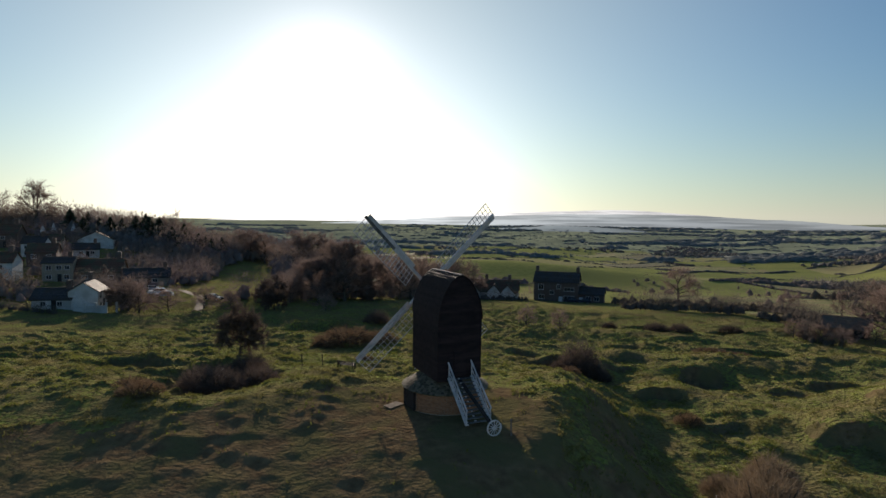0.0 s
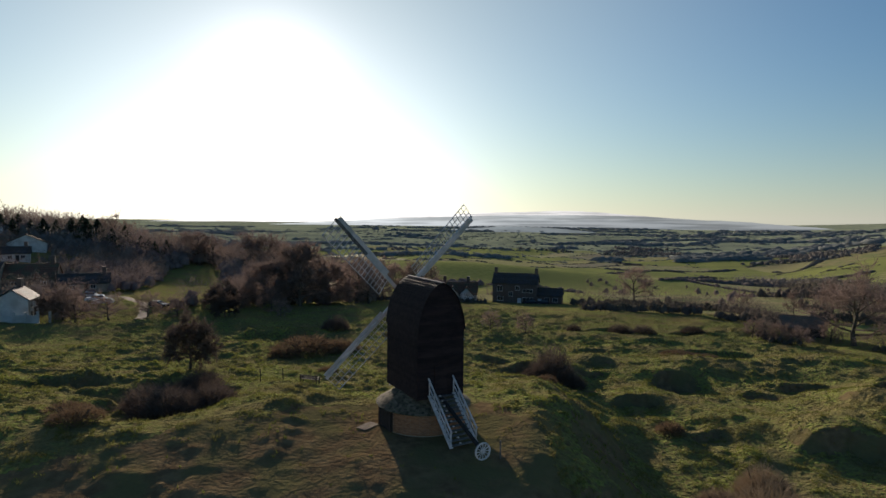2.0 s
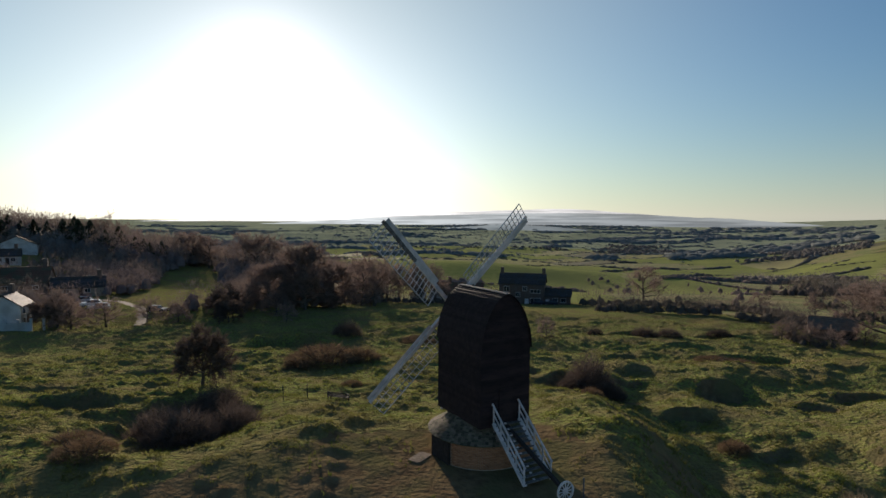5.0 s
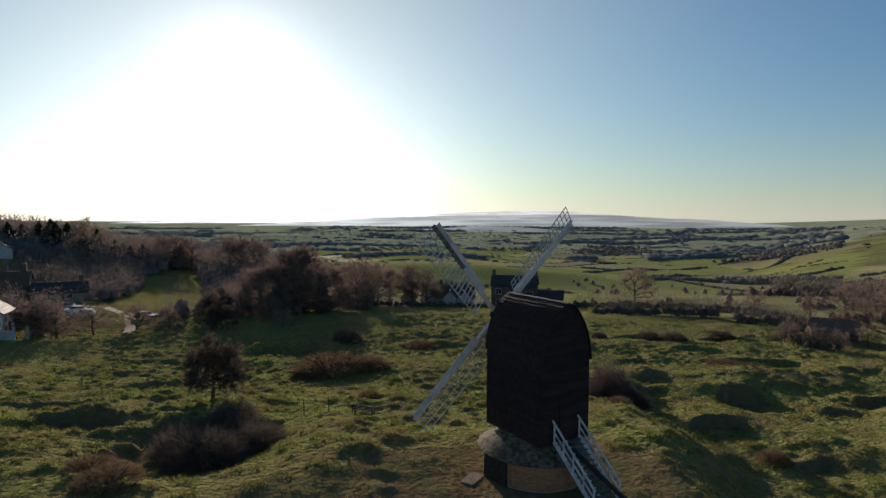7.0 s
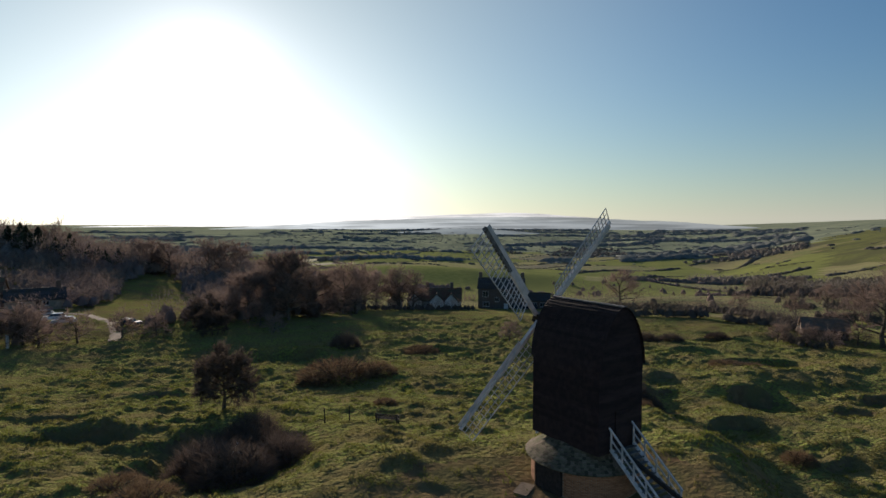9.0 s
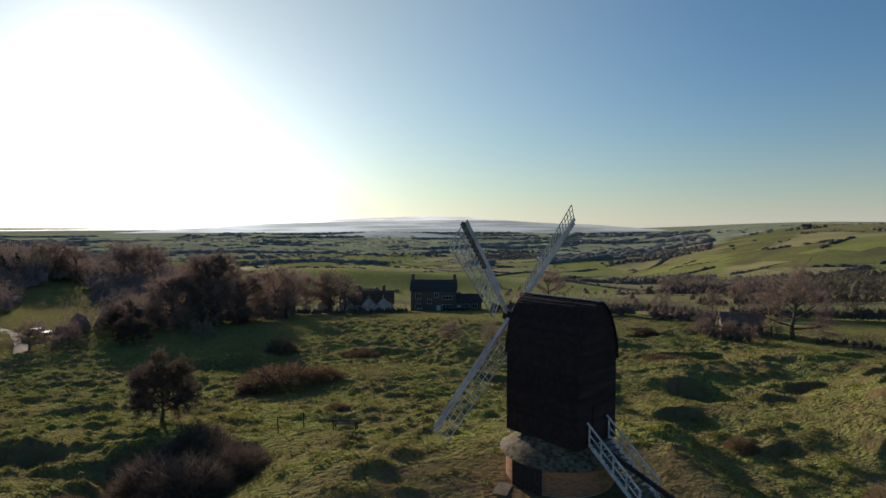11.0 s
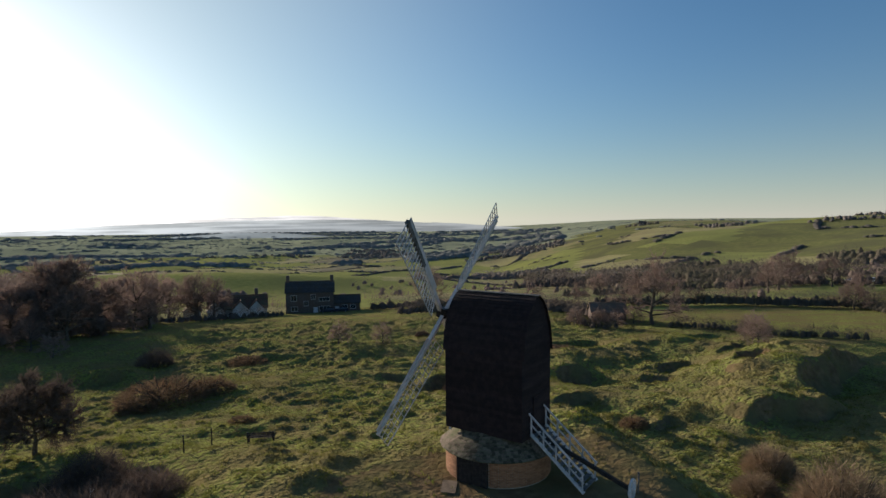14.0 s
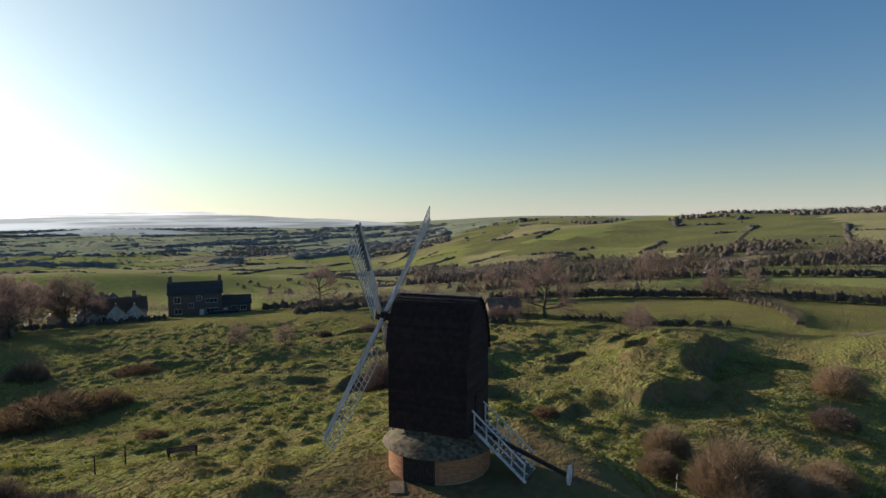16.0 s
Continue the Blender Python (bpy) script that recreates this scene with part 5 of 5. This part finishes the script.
for gx in (-14.0, -7.6, -0.6, 4.0):
    gy = 156.5
    make_house("cottage_wing", "white gabled cottage wing", pose(gx, gy, up(gx, gy) - 0.3, 0, 0, 86), 5.2, 4.6, 2.7, 2.4, RENDER_WHITE, TILE, [], [])
for hx, hy, turn, w, d, hi, ri, wall, roof, wins, what in (
        (-83, 68.5, 108, 5.4, 5.6, 3.9, 1.9, RENDER_WHITE, SLATE, [(-1.3, 2.9, 1.0, 1.1, 2), (1.3, 2.9, 1.0, 1.1, 2), (-1.3, 1.1, 1.1, 1.0, 2)], "white rendered house with a slate roof"),
        (-88.5, 66.5, 16, 7.4, 5, 2.2, 1.9, RENDER_WHITE, SLATE, [(-1.5, 1.3, 1.0, 0.9, 2), (1.6, 1.3, 1.0, 0.9, 2)], "low white rendered wing with slate roof"),
        (-117, 102, 24, 7.2, 6.0, 5.0, 1.3, TAN_RENDER, SLATE, [(-2.0, 3.8, 1.2, 1.1, 2), (0.4, 3.8, 1.2, 1.1, 2), (2.3, 3.8, 1.2, 1.1, 2), (-2.0, 1.3, 1.2, 1.1, 2), (2.2, 1.3, 1.2, 1.1, 2)], "buff rendered house with a low roof"),
        (-109, 107, 22, 12, 7, 3.0, 3.2, STONE, TILE, [(-3, 1.6, 1.3, 1.0, 2), (3.4, 1.6, 1.3, 1.0, 2)], "long brown barn-like house"),
        (-97, 110, 30, 11.5, 6.5, 2.2, 2.2, TAN_RENDER, SLATE, [(-2.5, 1.4, 1.2, 1.0, 2), (2, 1.4, 1.2, 1.0, 2)], "low rendered house with a grey roof"),
        (-157, 169, 122, 10, 12, 2.6, 3.0, RENDER_WHITE, TILE, [(-3, 1.6, 1.6, 1.2, 2), (0, 1.6, 1.6, 1.2, 2), (3, 1.6, 1.6, 1.2, 2)], "low broad gabled village house"),
        (-128.5, 96, 20, 6.5, 6.0, 4.8, 2.4, RENDER_WHITE, TILE, [(0.5, 3.6, 1.2, 1.1, 2), (-1.8, 1.4, 1.2, 1.1, 2)], "white village house with a steep roof"),
        (-175, 147, 20, 9, 7, 4.6, 3.2, STONE, TILE, [(0, 3.4, 1.2, 1.1, 2), (-2.5, 3.4, 1.2, 1.1, 2)], "dark brick village house with a steep roof"),
        (-155, 137, 18, 7, 5.5, 4.6, 2.2, RENDER_WHITE, SLATE, [(-1.8, 3.4, 1.2, 1.1, 2), (1.6, 3.4, 1.2, 1.1, 2), (-1.8, 1.3, 1.2, 1.1, 2)], "narrow white two-storey village house"),
        (-140, 123, 26, 8, 6, 4.6, 2.5, STONE, TILE, [(-2, 3.4, 1.3, 1.2, 3), (2, 3.4, 1.3, 1.2, 3)], "brown brick village house"),
        (-164, 155, 30, 7, 5, 2.6, 2.2, TAN_RENDER, TILE, [(-1.5, 1.5, 1.2, 1.0, 2)], "low buff village house"), (-146, 149, 35, 8, 5, 2.6, 2.0, RENDER_WHITE, SLATE, [(-1.5, 1.5, 1.2, 1.0, 2), (2, 1.5, 1.2, 1.0, 2)], "low white village house")):
    make_house("house", what, pose(hx, hy, up(hx, hy) - 0.1, 0, 0, turn), w, d, hi, ri, wall, roof, wins, [(0.5, 0.95, DARK_WOOD)], (w / 2 - 1.2,))
make_house("barn", "low stone barn with a rusty roof", pose(66, 70, up(66, 70) - 0.4, 0, 0, -28), 7.0, 4.6, 2.2, 1.6, STONE, RUST, [], [(2.0, 1.6, DARK_WOOD)])
make_house("farmhouse", "lone farmhouse on the skyline", pose(867, 924, up(867, 924) - 0.5, 0, 0, -40), 15, 8, 5.5, 3.5, STONE, SLATE, [(-4, 4, 1.5, 1.5, 2), (4, 4, 1.5, 1.5, 2)], [(0, 1.1, WHITE_WOOD)], (-6, 6))
for cx, cy, k in ((-181, 170, 0.85), (-180.5, 175, 0.9), (-176.5, 181, 0.85), (-191, 169, 0.7)):
    c = thing("parasol", "closed white conical parasol beside village houses", "parasol", pose(cx, cy, up(cx, cy)), "white parasols")
    part("canopy", Shape().lathe([(0.02, 6.0 * k), (0.5, 4.6 * k), (1.15, 2.2 * k), (1.0, 2.15 * k), (0.02, 2.6 * k)], 14), RENDER_WHITE, c, "white folded canvas cone")
    part("pole", Shape().rod((0, 0, -0.2), (0, 0, 2.9 * k), 0.06, 0.06, 6), GREY_WOOD, c)


def make_garden_wall():
    x0, y0, turn, n = -81.5, 62.5, 26, 5
    w = thing("garden_wall", "low white garden wall with square piers", "wall", pose(x0, y0, up(x0, y0), 0, 0, turn), "", "")
    for k in range(n):
        part("pier", Shape().box((0.4, 0.4, 2.2), pose(k * 1.9, 0, 0.5), 0.03).box((0.5, 0.5, 0.1), pose(k * 1.9, 0, 1.65)), RENDER_WHITE, w)
        if k < n - 1 and k != 3:
            part("wall_panel", Shape().box((1.5, 0.22, 1.6), pose(k * 1.9 + 0.95, 0, 0.3)), RENDER_WHITE, w)


make_garden_wall()


# ---- vehicles ----
def make_car(x, y, turn, paint, label, long=4.3):
    c = thing("car", label, "car", pose(x, y, up(x, y) - 0.02, 0, 0, turn), "parked cars")
    half = 0.86
    prof = [(-long / 2, 0.35), (-long / 2, 0.75), (-long * 0.44, 0.92), (-long * 0.22, 0.98), (long * 0.47, 0.95), (long / 2, 0.7), (long / 2, 0.35)]
    n = len(prof)
    part("body", Shape().add([(a, -half, b) for a, b in prof] + [(a, half, b) for a, b in prof], [tuple(range(n)), tuple(reversed(range(n, 2 * n)))] + [(i, n + i, n + (i + 1) % n, (i + 1) % n) for i in range(n)]), paint, c)
    cab = [(-long * 0.22, 0.97, 0.82), (-long * 0.06, 1.42, 0.68), (long * 0.36, 1.44, 0.68), (long * 0.46, 0.97, 0.82)]
    part("windows", Shape().add([(a, -w, b) for a, b, w in cab] + [(a, w, b) for a, b, w in cab], [(0, 1, 2, 3), (7, 6, 5, 4), (0, 4, 5, 1), (2, 6, 7, 3)]), GLASS_DARK, c, "dark car glass")
    part("roof", Shape().box((long * 0.42, 1.38, 0.06), pose(long * 0.15, 0, 1.46), 0.1), paint, c)
    for sx in (-0.31, 0.31):
        for sy in (-1, 1):
            w = part("wheel", Shape().lathe([(0.2, -0.1), (0.32, -0.1), (0.32, 0.1), (0.2, 0.1)], 16), RUBBER, c, at=pose(sx * long, sy * 0.78, 0.32, 90))
            part("rim", Shape().lathe([(0, 0.06 * sy), (0.2, 0.09 * sy), (0.21, 0)], 12), PAINTS[0], w)
    for sy in (-1, 1):
        part("headlight", Shape().box((0.06, 0.3, 0.14), pose(-long / 2 - 0.005, sy * 0.6, 0.68)), WHITE_WOOD, c)
    return c


make_car(-64.5, 86, 170, PAINTS[1], "dark estate car parked on grass")
for x, y, t, p, what in ((-87, 95.5, 20, 0, "silver car parked by the lane"), (-82, 91, 25, 2, "white car parked by the lane"), (-78.4, 88, 20, 0, "silver car parked by the lane"), (-92, 71, 60, 2, "white car parked beside a house"),
                         (24.5, 150.5, -12, 1, "dark car parked before a house"), (28.6, 149.6, -14, 1, "dark car parked before a house"), (-26, 142, 10, 2, "white car parked behind a hedge"), (192, 96, -30, 2, "white van parked below the hill"), (197, 93, -30, 2, "white van parked below the hill")):
    make_car(x, y, t, PAINTS[p], what)


def strip(name, pts, wide, material, label, lift=0.05):
    """A road laid on the ground along a line."""
    line = []
    for (x0, y0), (x1, y1) in zip(pts, pts[1:]):
        n = max(int(math.hypot(x1 - x0, y1 - y0) / 1.5), 1)
        line += [(x0 + (x1 - x0) * i / n, y0 + (y1 - y0) * i / n) for i in range(n)]
    line.append(pts[-1])
    s = Shape()
    for i, (x, y) in enumerate(line):
        x1, y1 = line[min(i + 1, len(line) - 1)]
        x0, y0 = line[max(i - 1, 0)]
        d = math.hypot(x1 - x0, y1 - y0)
        nx, ny = -(y1 - y0) / d * wide / 2, (x1 - x0) / d * wide / 2
        for k in (-1, -0.33, 0.33, 1):
            s.v.append((x + nx * k, y + ny * k, up(x + nx * k, y + ny * k) + lift))
    s.f = [(4 * i + j, 4 * i + j + 1, 4 * i + j + 5, 4 * i + j + 4) for i in range(len(line) - 1) for j in range(3)]
    return solo(name, s, material, label, "road", kind="structure", smooth=True)


strip("road", [(-61, 72), (-64, 79), (-70, 90), (-81, 101), (-96, 103), (-122, 113)], 1.9, EARTH, "pale worn lane into the village")
strip("road", [(150, -14), (120, 0), (98, 5), (86, 9)], 3.0, EARTH, "earthen lane along the edge of the common")


# ---- small things on the common ----
def make_bench():
    x, y = -11.7, 13.4
    b = thing("bench", "dark wooden bench facing the view", "bench", pose(x, y, up(x, y) - 0.03, 0, 0, -16))
    for k in range(4):
        part("seat_slat", Shape().box((1.9, 0.1, 0.04), pose(0, -0.05 + 0.12 * k, 0.45), 0.01), DARK_WOOD, b)
    for k in range(3):
        part("back_slat", Shape().box((1.9, 0.03, 0.1), pose(0, -0.14, 0.56 + 0.12 * k, 8), 0.01), DARK_WOOD, b)
    for sx in (-0.85, 0.85):
        for yy, h in ((-0.15, 0.88), (0.36, 0.62)):
            part("leg", Shape().box((0.08, 0.08, h), pose(sx, yy, h / 2)), DARK_WOOD, b)
        part("armrest", Shape().box((0.08, 0.6, 0.05), pose(sx, 0.1, 0.64)), DARK_WOOD, b)


make_bench()
for x, y, h, mat_, what in ((-16.7, 14.4, 1.25, DARK_WOOD, "weathered wooden post standing in grass"), (-14.85, 15.5, 1.25, DARK_WOOD, "weathered wooden post standing in grass"), 
                            (19.1, -3.4, 1.3, WHITE_WOOD, "pale marker post with a red band"), (5.1, -5.9, 1.1, GREY_WOOD, "grey wooden post beside the mill ladder")):
    w = 0.06 if x > 9 else 0.08
    p = thing("post", what, "post", pose(x, y, up(x, y), 3, -2, 20), "posts on the common")
    part("shaft", Shape().box((w, w, h + 0.3), pose(0, 0, h / 2 - 0.15), 0.02), mat_, p)
    part("cap", Shape().box((w + 0.01, w + 0.01, 0.03), pose(0, 0, h + 0.01), 0.02), mat_, p)
    if x > 9:
        part("band", Shape().box((w + 0.01, w + 0.01, 0.22), pose(0, 0, h * 0.6), 0.02), PAINTS[3], p, "faded red band")
slab_at = (-3.75, -1.35)
solo("slab", Shape().box((1.5, 0.8, 0.12), None, 0.08), EARTH, "worn stone doorstep slab in turf", "slab", at=pose(slab_at[0], slab_at[1], up(*slab_at) - 0.01, 2, 1, 60))
branch = Shape()
for a, b in (((0, 0, 0), (0.5, 0.2, 0.5)), ((0.5, 0.2, 0.5), (0.7, 0.2, 1.2)), ((0.7, 0.2, 1.2), (0.6, 0.3, 1.6)), ((0.7, 0.2, 1.2), (0.95, 0.2, 1.5)), ((0.5, 0.2, 0.5), (1.2, 0.1, 0.2)), ((1.2, 0.1, 0.2), (1.8, 0.2, 0.25))):
    branch.rod(a, b, 0.06, 0.035, 5)
solo("dead_branch", branch, DEADWOOD, "bleached dead branch caught in a bush", "branch", at=pose(-21.6, 6.0, up(-21.6, 6.0) + 1.9, 0, 0, -20) @ Matrix.Scale(0.55, 4))


# ---- grass ----
def make_grass():
    n = 260000
    g = np.random.default_rng(8)
    x, y = g.uniform(-56, 64, n), g.uniform(-24, 96, n)
    keep = ((y > brown_side(x) - g.random(n) ** 3 * 6) | (g.random(n) < 0.03)) & (g.random(n) < np.exp(-np.maximum(y - 12, 0) / 42) * 1.05) & (np.hypot(x, y) > 3.6) & (rough(x, y, 1.2, 5) + rough(x, y, 0.8, 12) + 0.3 * g.normal(size=n) > 0.3)
    x, y = x[keep], y[keep]
    z = lie(x, y)
    k = 4
    a = g.uniform(0, 2 * np.pi, (len(x), k))
    lean = g.uniform(0.05, 0.22, (len(x), k))
    h = g.uniform(0.08, 0.22, (len(x), k)) * np.clip(1 + 0.4 * rough(x, y, 5, 43), 0.6, 1.4)[:, None]
    root = np.stack([x[:, None] + 0.07 * np.cos(a), y[:, None] + 0.07 * np.sin(a), np.repeat(z[:, None] - 0.02, k, 1)], -1)
    side = np.stack([-np.sin(a), np.cos(a), 0 * a], -1) * 0.036
    tip = root + np.stack([lean * np.cos(a), lean * np.sin(a), h], -1)
    v = np.stack([root - side, root + side, tip], 2).reshape(-1, 3)
    me = bpy.data.meshes.new("grass")
    me.vertices.add(len(v))
    me.vertices.foreach_set("co", v.astype(np.float32).ravel())
    me.loops.add(len(v))
    me.loops.foreach_set("vertex_index", np.arange(len(v)))
    me.polygons.add(len(v) // 3)
    me.polygons.foreach_set("loop_start", np.arange(len(v) // 3) * 3)
    me.materials.append(GRASS)
    me.update(calc_edges=True)
    return tagged(new("grass", me), "rough winter grass tussocks on the common", "grass", kind="stuff")


make_grass()

for root, _ in TREES + [(PINE, 0)]:
    for o in (*root.children_recursive, root):
        bpy.data.objects.remove(o)
